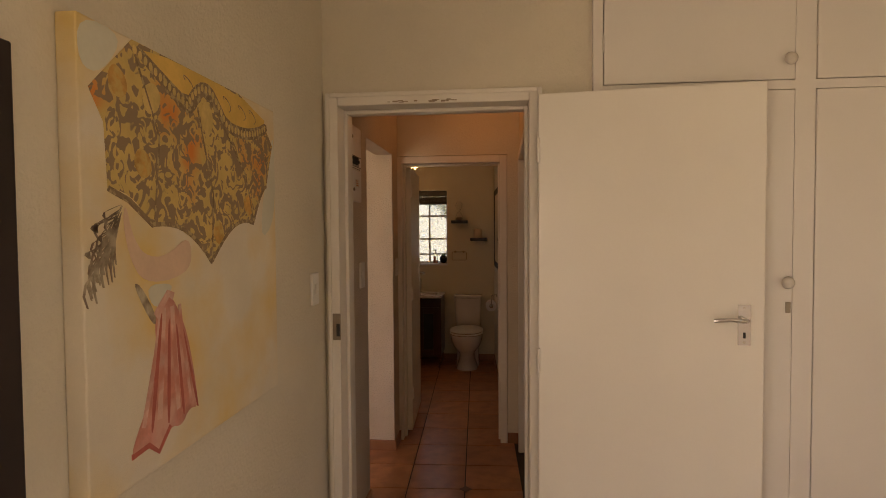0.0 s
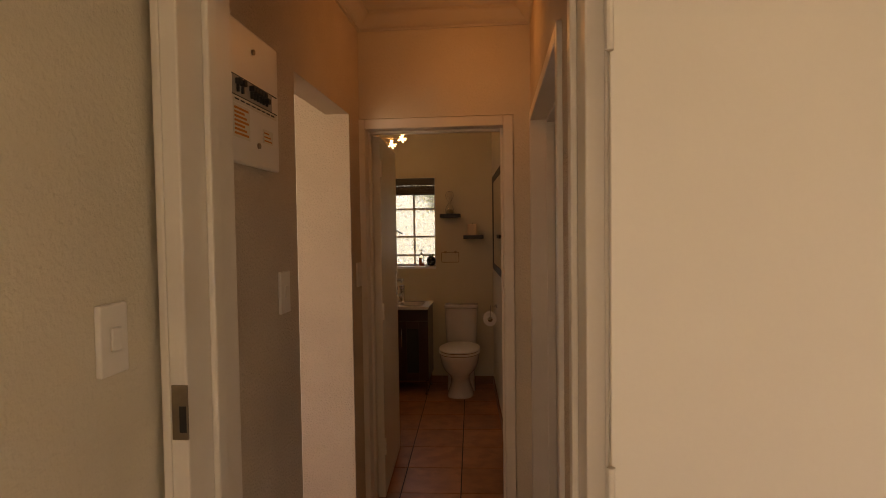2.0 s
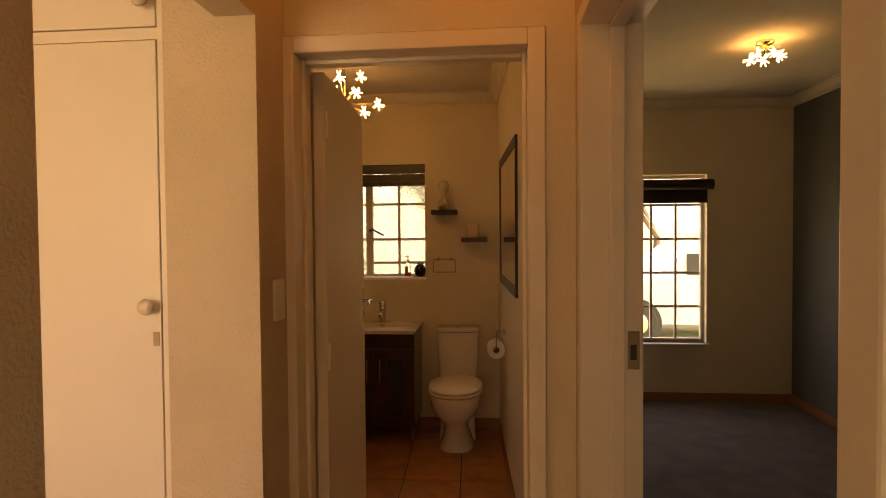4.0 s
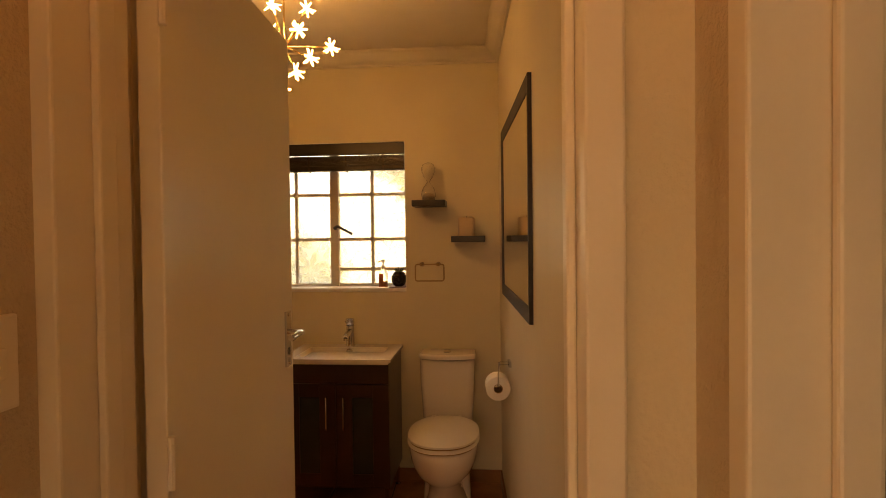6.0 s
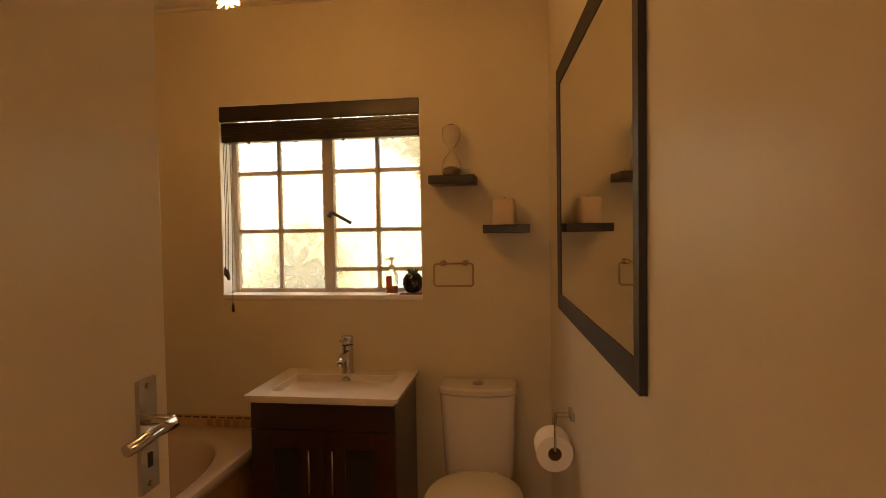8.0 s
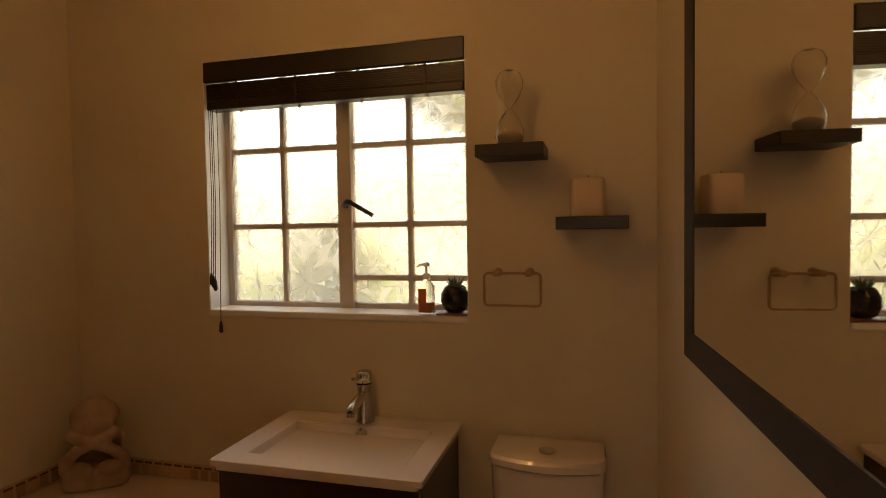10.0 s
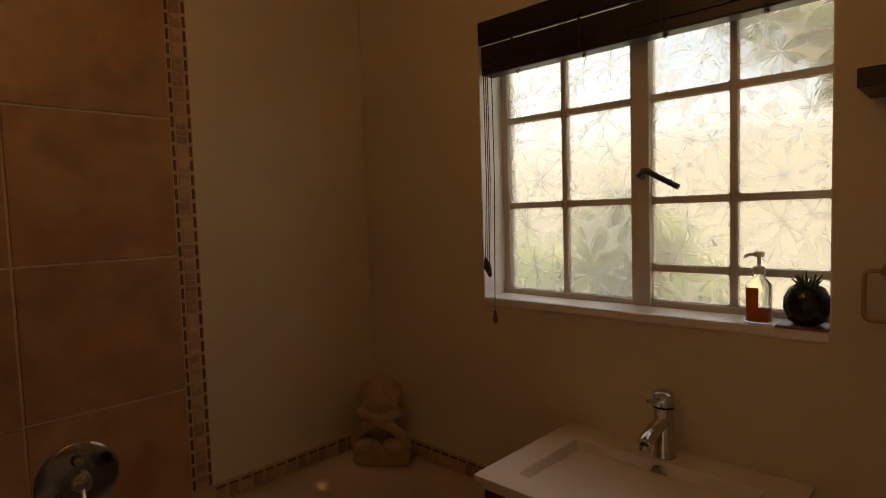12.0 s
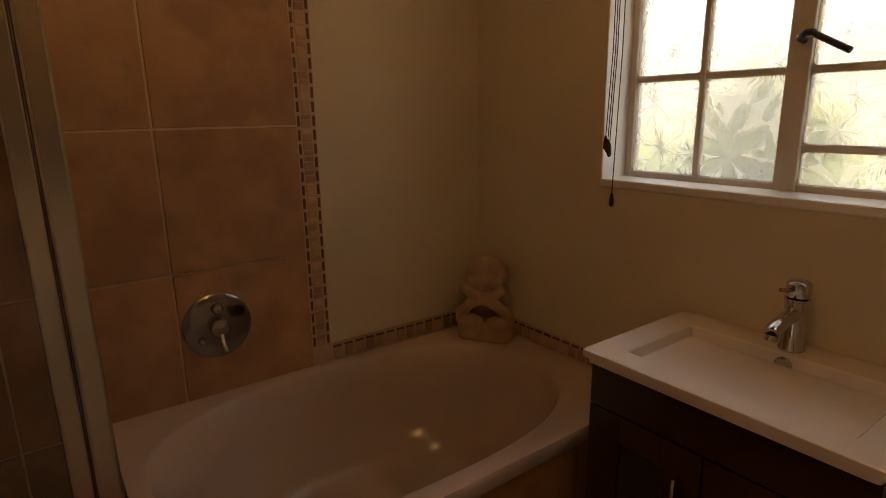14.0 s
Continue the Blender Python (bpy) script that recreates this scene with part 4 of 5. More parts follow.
part("seat_lid", rings([oval(TX, 6.085, 0.172, 0.235, 0.424, 2.3), oval(TX, 6.085, 0.180, 0.243, 0.427, 2.3), oval(TX, 6.085, 0.180, 0.243, 0.436, 2.3), oval(TX, 6.085, 0.165, 0.228, 0.443, 2.3),
                        oval(TX, 6.085, 0.09, 0.13, 0.448, 2.2)]), M_PLAST, wc, smooth=50)
# brown filler painting the shade in the gaps between lid, seat and bowl
part("seat_buffer", rings([oval(TX, 6.085, 0.174, 0.237, 0.394, 2.3), oval(TX, 6.085, 0.174, 0.237, 0.4265, 2.3)]), M_CARD, wc)


def bowed(hw, depth, bow, z, r=0.018, yb=6.474):
    """A straight-backed outline with a bowed front, at height z."""
    out = [(TX + hw - 0.004, yb, z), (TX + hw, yb - 0.006, z)]
    for k in range(21):
        u = 1 - k / 10
        soft = r * (1 - math.sqrt(max(0.0, 1 - max(0.0, (abs(u) - 0.88) / 0.12) ** 2)))
        out.append((TX + hw * u, yb - depth - bow * (1 - u * u) + soft, z))
    return out + [(TX - hw, yb - 0.006, z), (TX - hw + 0.004, yb, z)]


part("cistern", rings([bowed(0.130, 0.125, 0.020, 0.392), bowed(0.138, 0.135, 0.024, 0.415), bowed(0.148, 0.145, 0.030, 0.60), bowed(0.153, 0.148, 0.034, 0.748)]), M_PORC, wc, smooth=40)
part("cistern_lid", rings([bowed(0.153, 0.148, 0.034, 0.7515), bowed(0.158, 0.153, 0.036, 0.754), bowed(0.158, 0.153, 0.036, 0.772), bowed(0.153, 0.148, 0.034, 0.780), bowed(0.10, 0.10, 0.02, 0.7835, yb=6.45)]), M_PORC, wc, smooth=40)
part("flush_button", lathe([(0.022, 0.783), (0.022, 0.789), (0.018, 0.791)], 20, (TX, 6.36, 0)), M_CHROME, wc)
for s in (-0.07, 0.07):
    part("seat_hinge", lathe([(0.012, 0.39), (0.014, 0.42), (0.012, 0.445)], 14, (TX + s, 6.295, 0)), M_PLAST, wc)

holder = thing("toilet_roll_holder", XR, 5.86, 0.85, "chrome wire toilet roll holder", "toilet roll holder")
part("bracket", boxes((XR - 0.012, XR, 5.81, 5.88, 0.825, 0.850), (XR - 0.055, XR - 0.012, 5.83, 5.834, 0.845, 0.848), (XR - 0.055, XR - 0.012, 5.83, 5.834, 0.832, 0.835), bevel=0.001), M_CHROME, holder)
part("arm", tube([(XR - 0.055, 5.832, 0.846), (XR - 0.060, 5.80, 0.80), (XR - 0.062, 5.785, 0.745), (XR - 0.062, 5.80, 0.735), (XR - 0.062, 5.91, 0.735)], 0.004), M_CHROME, holder, smooth=50)
roll = thing("toilet_roll", XR - 0.062, 5.845, 0.735, "white toilet paper roll with a cardboard core", "toilet roll")
rr, rc = 0.056, 0.021
loops = []
for r, y in ((rc, 5.795), (rr - 0.002, 5.795), (rr, 5.798), (rr, 5.892), (rr - 0.002, 5.895), (rc, 5.895), (rc, 5.795)):
    loops.append([(XR - 0.062 + r * math.cos(2 * math.pi * k / 32), y, 0.732 + r * math.sin(2 * math.pi * k / 32)) for k in range(32)])
part("paper", rings(loops, False, False), M_PAPER, roll, smooth=40)
part("core", rings([[(XR - 0.062 + r * math.cos(2 * math.pi * k / 24), y, 0.732 + r * math.sin(2 * math.pi * k / 24)) for k in range(24)] for r, y in
                    ((rc - 0.0005, 5.794), (rc - 0.002, 5.794), (rc - 0.002, 5.896), (rc - 0.0005, 5.896))], False, False), M_CARD, roll, "brown cardboard core")

# mirror
MY0, MY1, MZ0, MZ1 = 5.0, 6.015, 1.145, 1.93
mir = thing("wall_mirror", XR, (MY0 + MY1) / 2, MZ0, "wall mirror in a wide dark walnut frame", "mirror")
fw, ft = 0.050, 0.014


def mirror_rail(y0, z0, y1, z1, iy0, iz0, iy1, iz1):
    x1, xo, xi = XR - 0.001, XR - ft, XR - ft + 0.004
    bm = bmesh.new()
    lo = [[(x1, y0, z0), (xo, y0, z0), (xi, iy0, iz0), (x1, iy0, iz0)], [(x1, y1, z1), (xo, y1, z1), (xi, iy1, iz1), (x1, iy1, iz1)]]
    return rings(lo, bm=bm)


a0, a1, b0, b1 = MY0 + fw, MY1 - fw, MZ0 + fw, MZ1 - fw
part("frame_rail", mirror_rail(MY0, MZ0, MY1, MZ0, a0, b0, a1, b0), M_MFRAME, mir)
part("frame_rail", mirror_rail(MY0, MZ1, MY1, MZ1, a0, b1, a1, b1), M_MFRAME, mir)
part("frame_stile", mirror_rail(MY0, MZ0, MY0, MZ1, a0, b0, a0, b1), M_MFRAME, mir)
part("frame_stile", mirror_rail(MY1, MZ0, MY1, MZ1, a1, b0, a1, b1), M_MFRAME, mir)
part("glass", boxes((XR - 0.008, XR - 0.005, a0 - 0.004, a1 + 0.004, b0 - 0.004, b1 + 0.004)), M_MIRROR, mir, "clear mirror glass")

mir.matrix_world = Matrix.Translation((XR, 5.0, 0)) @ Matrix.Rotation(radians(0.55), 4, "Z") @ Matrix.Translation((-XR, -5.0, 0)) @ mir.matrix_world
for o in (mir, holder, roll):
    o.matrix_world = SWING @ o.matrix_world

# shelves and what stands on them


def shelf(x0, x1, z):
    th = thing("floating_shelf", (x0 + x1) / 2, 6.39, z, "small espresso wooden floating shelf on the bathroom wall", "shelf", "floating shelves")
    part("board", boxes((x0, x1, YB - 0.155, YB - 0.001, z - 0.034, z), bevel=0.002), M_ESP, th)


shelf(-0.165, 0.022, 1.632)
shelf(0.052, 0.238, 1.430)
hx, hy, hz = -0.078, 6.41, 1.632
hour = thing("hourglass", hx, hy, hz, "clear glass hourglass with pale sand on the shelf", "hourglass")
prof = [(0.002, 0.001), (0.022, 0.0012), (0.034, 0.006), (0.041, 0.024), (0.040, 0.046), (0.030, 0.074), (0.012, 0.097), (0.006, 0.106), (0.011, 0.115), (0.028, 0.138), (0.038, 0.163), (0.039, 0.185), (0.031, 0.204), (0.016, 0.213), (0.003, 0.215)]
inner = [(max(r - 0.0010, 0.0012), min(max(h, 0.0022), 0.2140)) for r, h in prof]
shell = [[(hx + r * math.cos(2 * math.pi * k / 28), hy + r * math.sin(2 * math.pi * k / 28), hz + h) for k in range(28)] for r, h in prof + inner[::-1] + prof[:1]]
bm = rings(shell, False, False)
bmesh.ops.remove_doubles(bm, verts=bm.verts, dist=0.00005)
part("glass", bm, M_GLASS, hour, smooth=60)
part("sand", lathe([(0.016, 0.004), (0.030, 0.008), (0.037, 0.024), (0.035, 0.032), (0.015, 0.040), (0.002, 0.043)], 24, (hx, hy, hz)), M_SAND, hour, smooth=60)
cxx, cyy, czz = 0.135, 6.405, 1.430
candle = thing("candle", cxx, cyy, czz, "thick ivory pillar candle on the shelf", "candle")
part("wax", rings([oval(cxx, cyy, 0.043, 0.043, czz, 5), oval(cxx, cyy, 0.046, 0.046, czz + 0.006, 5), oval(cxx, cyy, 0.046, 0.046, czz + 0.098, 5), oval(cxx, cyy, 0.040, 0.040, czz + 0.104, 5),
                   oval(cxx, cyy, 0.02, 0.02, czz + 0.101, 3)]), M_CANDLE, candle, smooth=50)
part("wick", rod((cxx, cyy, czz + 0.10), (cxx + 0.002, cyy, czz + 0.112), 0.0015), M_INK, candle)

ring = thing("towel_ring", -0.08, 6.46, 1.27, "rectangular brushed brass wire towel ring on the wall", "towel ring")
rx0, rx1, rz0, rz1, ryy = -0.163, 0.002, 1.175, 1.270, 6.440
pts = []
for cx, cz, a0_ in ((rx1 - 0.012, rz1 - 0.012, 0), (rx0 + 0.012, rz1 - 0.012, 90), (rx0 + 0.012, rz0 + 0.012, 180), (rx1 - 0.012, rz0 + 0.012, 270)):
    for k in range(4):
        a = radians(a0_ + 30 * k)
        pts.append((cx + 0.012 * math.cos(a), ryy, cz + 0.012 * math.sin(a)))
part("hoop", tube(pts + [pts[0]], 0.0040), M_RINGWIRE, ring, smooth=50)
for x in (rx0 + 0.035, rx1 - 0.035):
    part("post", lathe([(0.013, YB - 0.001), (0.013, YB - 0.012), (0.010, YB - 0.020), (0.010, ryy - 0.007), (0.006, ryy - 0.010)], 16, (x, 0, rz1), "y"), M_RINGWIRE, ring, smooth=40)

# window sill things
px, py, pz = -0.272, 6.522, WZ0 + 0.004
tray = thing("coaster", px, py, pz, "thin reddish wooden tray on the window sill", "tray")
part("board", boxes((px - 0.052, px + 0.046, py - 0.04, py + 0.034, pz, pz + 0.006), bevel=0.002), M_TRAY, tray)
pot = thing("plant_pot", px, py, pz + 0.006, "small round black pot with a spiky green succulent", "potted plant")
part("pot", lathe([(0.022, 0.0), (0.036, 0.010), (0.045, 0.035), (0.044, 0.058), (0.034, 0.078), (0.027, 0.084), (0.024, 0.080), (0.022, 0.07)], 28, (px, py, pz + 0.006)), M_POT, pot, smooth=60)
rnd = random.Random(4)
for k in range(16):
    a, tilt = k * 2.4, 0.25 + 0.7 * (k / 16)
    ln = 0.03 + 0.012 * rnd.random()
    dv = Vector((math.cos(a) * math.sin(tilt), math.sin(a) * math.sin(tilt), math.cos(tilt)))
    b0_ = Vector((px, py, pz + 0.084)) + Vector((math.cos(a), math.sin(a), 0)) * 0.008
    part("leaf", rod(b0_, b0_ + dv * ln, 0.0055, 0.0006, 6), M_LEAF, pot)
bx, by = -0.366, 6.525
bottle = thing("soap_bottle", bx, by, pz, "clear pump bottle with a white pump and orange label", "soap bottle")
part("bottle", rings([oval(bx, by, 0.024, 0.016, pz, 4, 24), oval(bx, by, 0.026, 0.018, pz + 0.004, 4, 24), oval(bx, by, 0.026, 0.018, pz + 0.085, 4, 24), oval(bx, by, 0.011, 0.011, pz + 0.104, 2, 24),
                     oval(bx, by, 0.011, 0.011, pz + 0.112, 2, 24)]), M_GLASS, bottle, smooth=50)
part("soap", rings([oval(bx, by, 0.022, 0.014, pz + 0.004, 4, 24), oval(bx, by, 0.022, 0.014, pz + 0.035, 4, 24)]), M_SOAP, bottle)
part("label", boxes((bx - 0.022, bx + 0.004, by - 0.0195, by - 0.0185, pz + 0.025, pz + 0.08)), M_SOAP, bottle, "orange paper label")
part("pump", lathe([(0.0125, 0.110), (0.0125, 0.126), (0.004, 0.129), (0.004, 0.148), (0.011, 0.150), (0.011, 0.160), (0.004, 0.162)], 18, (bx, by, pz)), M_CLEAR, bottle, smooth=40)
part("nozzle", tube([(bx, by, pz + 0.155), (bx - 0.02, by - 0.006, pz + 0.154), (bx - 0.028, by - 0.008, pz + 0.148)], 0.0035), M_CLEAR, bottle, smooth=50)

# bath
BX1, BY0, BZ = -0.905, 5.165, 0.52
bath = thing("bathtub", (XB + BX1) / 2, 5.8, 0, "ivory built-in oval bathtub with a tiled front", "bathtub")
bcx, bcy = (XB + BX1) / 2, (BY0 + YB) / 2
bw, bd = (BX1 - XB) / 2 - 0.002, (YB - BY0) / 2 - 0.002
part("tub", rings([oval(bcx, bcy, bw - 0.004, bd, BZ - 0.04, 60, 64), oval(bcx, bcy, bw, bd, BZ - 0.012, 60, 64), oval(bcx, bcy, bw - 0.008, bd, BZ, 60, 64),
                   oval(bcx - 0.01, bcy - 0.04, bw - 0.050, bd - 0.075, BZ, 2.6, 64), oval(bcx - 0.01, bcy - 0.04, bw - 0.062, bd - 0.09, BZ - 0.012, 2.6, 64),
                   oval(bcx - 0.01, bcy - 0.04, bw - 0.085, bd - 0.14, BZ - 0.16, 2.6, 64), oval(bcx - 0.01, bcy - 0.04, bw - 0.13, bd - 0.22, BZ - 0.33, 2.6, 64),
                   oval(bcx - 0.01, bcy - 0.04, bw - 0.2, bd - 0.32, BZ - 0.385, 2.4, 64), oval(bcx - 0.01, bcy - 0.04, 0.03, 0.05, BZ - 0.39, 2, 64)], cap0=False), M_ACRYL, bath, smooth=50)
part("apron", boxes((BX1 - 0.05, BX1 - 0.018, BY0, YB - 0.002, 0, BZ - 0.04)), M_WGROUT, bath, "tiled bath front")
for k in range(4):
    y0 = BY0 + 0.004 + k * 0.332
    part("tile", boxes((BX1 - 0.018, BX1 - 0.010, y0, min(y0 + 0.328, YB - 0.004), 0.0, BZ - 0.044), bevel=0.001, seg=1), M_WTILE, bath)

mixer = thing("bath_mixer", XB + 0.01, 5.48, 0.735, "round chrome concealed bath mixer plate with lever", "bath mixer")
mc = (XB + 0.010, 5.48, 0.735)
part("plate", lathe([(0.098, 0.0), (0.098, 0.005), (0.092, 0.009), (0.03, 0.011)], 40, mc, "x"), M_CHROME_DIM, mixer, "chrome plate with a dim reflection put into its colour", smooth=40)
part("hub", lathe([(0.027, 0.008), (0.027, 0.038), (0.022, 0.044), (0.004, 0.046)], 24, mc, "x"), M_CHROME, mixer, smooth=40)
part("lever", tube([(mc[0] + 0.036, mc[1], mc[2] - 0.01), (mc[0] + 0.05, mc[1], mc[2] - 0.04), (mc[0] + 0.06, mc[1] + 0.004, mc[2] - 0.065)], 0.007), M_CHROME, mixer, smooth=50)
part("diverter", lathe([(0.016, 0.008), (0.016, 0.028), (0.012, 0.034), (0.003, 0.035)], 20, (mc[0], mc[1] + 0.0, mc[2] + 0.055), "x"), M_CHROME, mixer, smooth=40)
part("knob", lathe([(0.011, 0.008), (0.011, 0.02), (0.007, 0.026)], 16, (mc[0], mc[1] - 0.05, mc[2] - 0.035), "x"), M_CHROME, mixer, smooth=40)


def figurine():
    """A squat carved stone figure: base, crossed arms, large bowed head, as one mesh."""
    bm = bmesh.new()
    cx, cy, z = -1.550, 6.385, BZ

    def blob(x, y, h, rx, ry, rz, tilt=0.0, roll_=0.0):
        r = bmesh.ops.create_icosphere(bm, subdivisions=3, radius=1)
        m = Matrix.Translation((cx + x, cy + y, z + h)) @ Euler((tilt, roll_, 0)).to_matrix().to_4x4() @ Matrix.Diagonal((rx, ry, rz, 1))
        bmesh.ops.transform(bm, matrix=m, verts=r["verts"])

    rings([oval(cx, cy, 0.086, 0.058, z, 5, 24), oval(cx, cy, 0.092, 0.064, z + 0.012, 5, 24), oval(cx, cy, 0.090, 0.062, z + 0.050, 5, 24), oval(cx, cy, 0.074, 0.050, z + 0.066, 4, 24)], bm=bm)
    blob(0, 0.026, 0.135, 0.078, 0.026, 0.10)
    for sx in (-1, 1):
        tube([(cx + sx * 0.080, cy - 0.022, z + 0.060), (cx + sx * 0.078, cy - 0.040, z + 0.105), (cx + sx * 0.040, cy - 0.058, z + 0.145), (cx - sx * 0.020, cy - 0.058, z + 0.172),
              (cx - sx * 0.068, cy - 0.036, z + 0.196)], 0.019, 12, bm)
        blob(sx * 0.046, -0.036, 0.066, 0.040, 0.036, 0.030)
    blob(0.0, -0.002, 0.246, 0.070, 0.060, 0.060, 0.3)
    blob(0.0, -0.036, 0.222, 0.056, 0.034, 0.036, 0.2)
    blob(0.0, -0.006, 0.284, 0.044, 0.040, 0.026, 0.2)
    bmesh.ops.scale(bm, verts=bm.verts, vec=(1.12, 1.0, 1.0), space=Matrix.Translation((-cx, -cy, -z)))
    bmesh.ops.rotate(bm, verts=bm.verts, cent=(cx, cy, z), matrix=Matrix.Rotation(radians(36), 3, "Z"))
    ob = mesh_ob("stone_figurine", bm, M_STONE, smooth=60)
    fuse = ob.modifiers.new("fuse", "REMESH")
    fuse.mode, fuse.voxel_size, fuse.use_smooth_shade = "VOXEL", 0.005, True
    return tagged(ob, "squat carved sandstone figurine in the bath corner", "figurine")


figurine()

# shower
shower = thing("shower_enclosure", -1.3, 4.65, 0, "framed glass corner shower enclosure with a satin aluminium post", "shower")
SX, SY = -0.86, 5.115
part("post", boxes((SX - 0.012, SX + 0.018, SY - 0.008, SY + 0.022, 0.0, 1.95), bevel=0.004), M_ALU, shower)
part("rail", boxes((XB + 0.012, SX - 0.012, SY - 0.004, SY + 0.018, 1.92, 1.95), bevel=0.003), M_ALU, shower)
part("rail", boxes((SX - 0.01, SX + 0.014, 4.25, SY - 0.008, 1.92, 1.95), bevel=0.003), M_ALU, shower)
part("glass_panel", boxes((XB + 0.012, SX - 0.012, SY + 0.004, SY + 0.010, 0.12, 1.92)), M_GLASS, shower)
door = part("glass_door", boxes((SX, SX + 0.006, 4.30, SY - 0.035, 0.12, 1.92)), M_GLASS, shower)
part("door_stile", boxes((SX - 0.008, SX + 0.014, SY - 0.035, SY - 0.010, 0.10, 1.92), bevel=0.003), M_ALU, door)
part("tray", boxes((XB + 0.012, SX + 0.02, 4.25, SY + 0.02, 0.0, 0.11), bevel=0.01), M_ACRYL, shower)

# pendant lamp
def star(c, turn, size=0.030):
    """A star bulb: short glass rods drawn out of a small round core."""
    bm = bmesh.new()
    bmesh.ops.create_icosphere(bm, subdivisions=1, radius=0.0085, matrix=Euler((turn, turn * 0.7, turn * 1.3)).to_matrix().to_4x4())
    bm.faces.ensure_lookup_table()
    picked = [f for k, f in enumerate(bm.faces) if k % 5 not in (1, 3)]
    r = bmesh.ops.extrude_discrete_faces(bm, faces=picked)
    for f in r["faces"]:
        m, n = f.calc_center_median(), f.calc_center_median().normalized()
        for v in f.verts:
            v.co = m + (v.co - m) * 0.62 + n * size
    bmesh.ops.translate(bm, verts=bm.verts, vec=c)
    return bm


HUB = Vector((-0.565, 5.5, 2.215))
pend = thing("pendant_lamp", HUB.x, HUB.y, HUB.z, "brass sputnik pendant lamp with lit star-shaped bulbs", "pendant lamp")
M_GOLD = mat("polished_champagne_metal", (0.75, 0.58, 0.36), 0.15, metal=1.0, vary=0.05)
part("canopy", lathe([(0.060, ZB - 0.001), (0.060, ZB - 0.012), (0.045, ZB - 0.028), (0.015, ZB - 0.036)], 28, (HUB.x, HUB.y, 0)), M_GOLD, pend, smooth=50)
part("stem", rod((HUB.x, HUB.y, ZB - 0.034), HUB, 0.004), M_GOLD, pend)
hub = bmesh.new()
bmesh.ops.create_icosphere(hub, subdivisions=3, radius=0.020, matrix=Matrix.Translation(HUB))
part("hub", hub, M_GOLD, pend, smooth=60)
STARS = [(-0.475, 5.52, 2.375), (-0.56, 5.36, 2.33), (-0.49, 5.46, 2.268), (-0.375, 5.52, 2.212), (-0.450, 5.48, 2.160), (-0.49, 5.42, 2.085),
         (-0.66, 5.60, 2.32), (-0.72, 5.48, 2.25), (-0.70, 5.42, 2.13), (-0.62, 5.62, 2.08)]
STARS = [Vector(s) for s in STARS]
rnd = random.Random(11)
for s in STARS:
    d = (s - HUB).normalized()
    arm = part("arm", rod(HUB, s - d * 0.012, 0.0025), M_GOLD, pend)
    part("bulb_cap", rod(s - d * 0.03, s - d * 0.010, 0.006), M_GOLD, arm)
    part("bulb", star(s, rnd.random() * 6), M_BULB, arm, "lit star-shaped glass bulb")
lamp("pendant_light", "POINT", pose(-0.50, 5.42, 2.00), 0.25, WARM, 0.12)

# right room lamp
pr = thing("ceiling_lamp", 1.86, 5.8, ZH, "lit star-shaped ceiling lamp in the far bedroom", "ceiling lamp")
part("canopy", lathe([(0.05, ZH - 0.001), (0.05, ZH - 0.015), (0.02, ZH - 0.03)], 24, (1.89, 5.8, 0)), M_GOLD, pr, smooth=50)
for k in range(5):
    a = k * 1.257
    s = Vector((1.89 + 0.08 * math.cos(a), 5.8 + 0.08 * math.sin(a), ZH - 0.09))
    part("arm", rod((1.89, 5.8, ZH - 0.025), s, 0.003), M_GOLD, pr)
    part("bulb", star(s, k * 1.1, 0.034), M_BULB, pr)

# right room window
w2 = thing("window_2", 1.55, 7.37, 0.5, "cream steel bedroom window with small panes", "window")
w2["kind"] = "structure"
part("frame", boxes((1.0, 1.03, 7.36, 7.40, 0.5, 1.95), (2.07, 2.1, 7.36, 7.40, 0.5, 1.95), (1.03, 2.07, 7.36, 7.40, 0.5, 0.53), (1.03, 2.07, 7.36, 7.40, 1.92, 1.95), bevel=0.003), M_STEELW, w2)
for k in range(1, 5):
    part("glazing_bar", boxes((1.03 + 0.208 * k - 0.009, 1.03 + 0.208 * k + 0.009, 7.365, 7.385, 0.53, 1.92)), M_STEELW, w2)
for k in range(1, 5):
    part("glazing_bar", boxes((1.03, 2.07, 7.386, 7.395, 0.51 + 0.296 * k - 0.011, 0.51 + 0.296 * k + 0.011)), M_STEELW, w2)
part("window_sill", boxes((0.98, 2.12, 7.26, 7.36, 0.485, 0.50), bevel=0.003), M_SILL, w2)

rb = thing("roller_blind", 1.55, 7.28, 1.72, "brown fabric roller blind rolled up over the bedroom window", "blind")
part("roll", lathe([(0.045, 0.97), (0.045, 2.13)], 20, (0, 7.25, 1.86), "x"), M_MFRAME, rb, smooth=40)
part("cloth", boxes((1.0, 2.1, 7.288, 7.292, 1.72, 1.86)), M_MFRAME, rb)
part("weight_bar", boxes((1.0, 2.1, 7.28, 7.298, 1.705, 1.72), bevel=0.003), M_ESP, rb)

# ---- outside ----
structure("ground", boxes((-400, 400, -400, 400, -0.4, -0.15)), M_GROUND, "dry garden ground reaching the horizon", "ground")


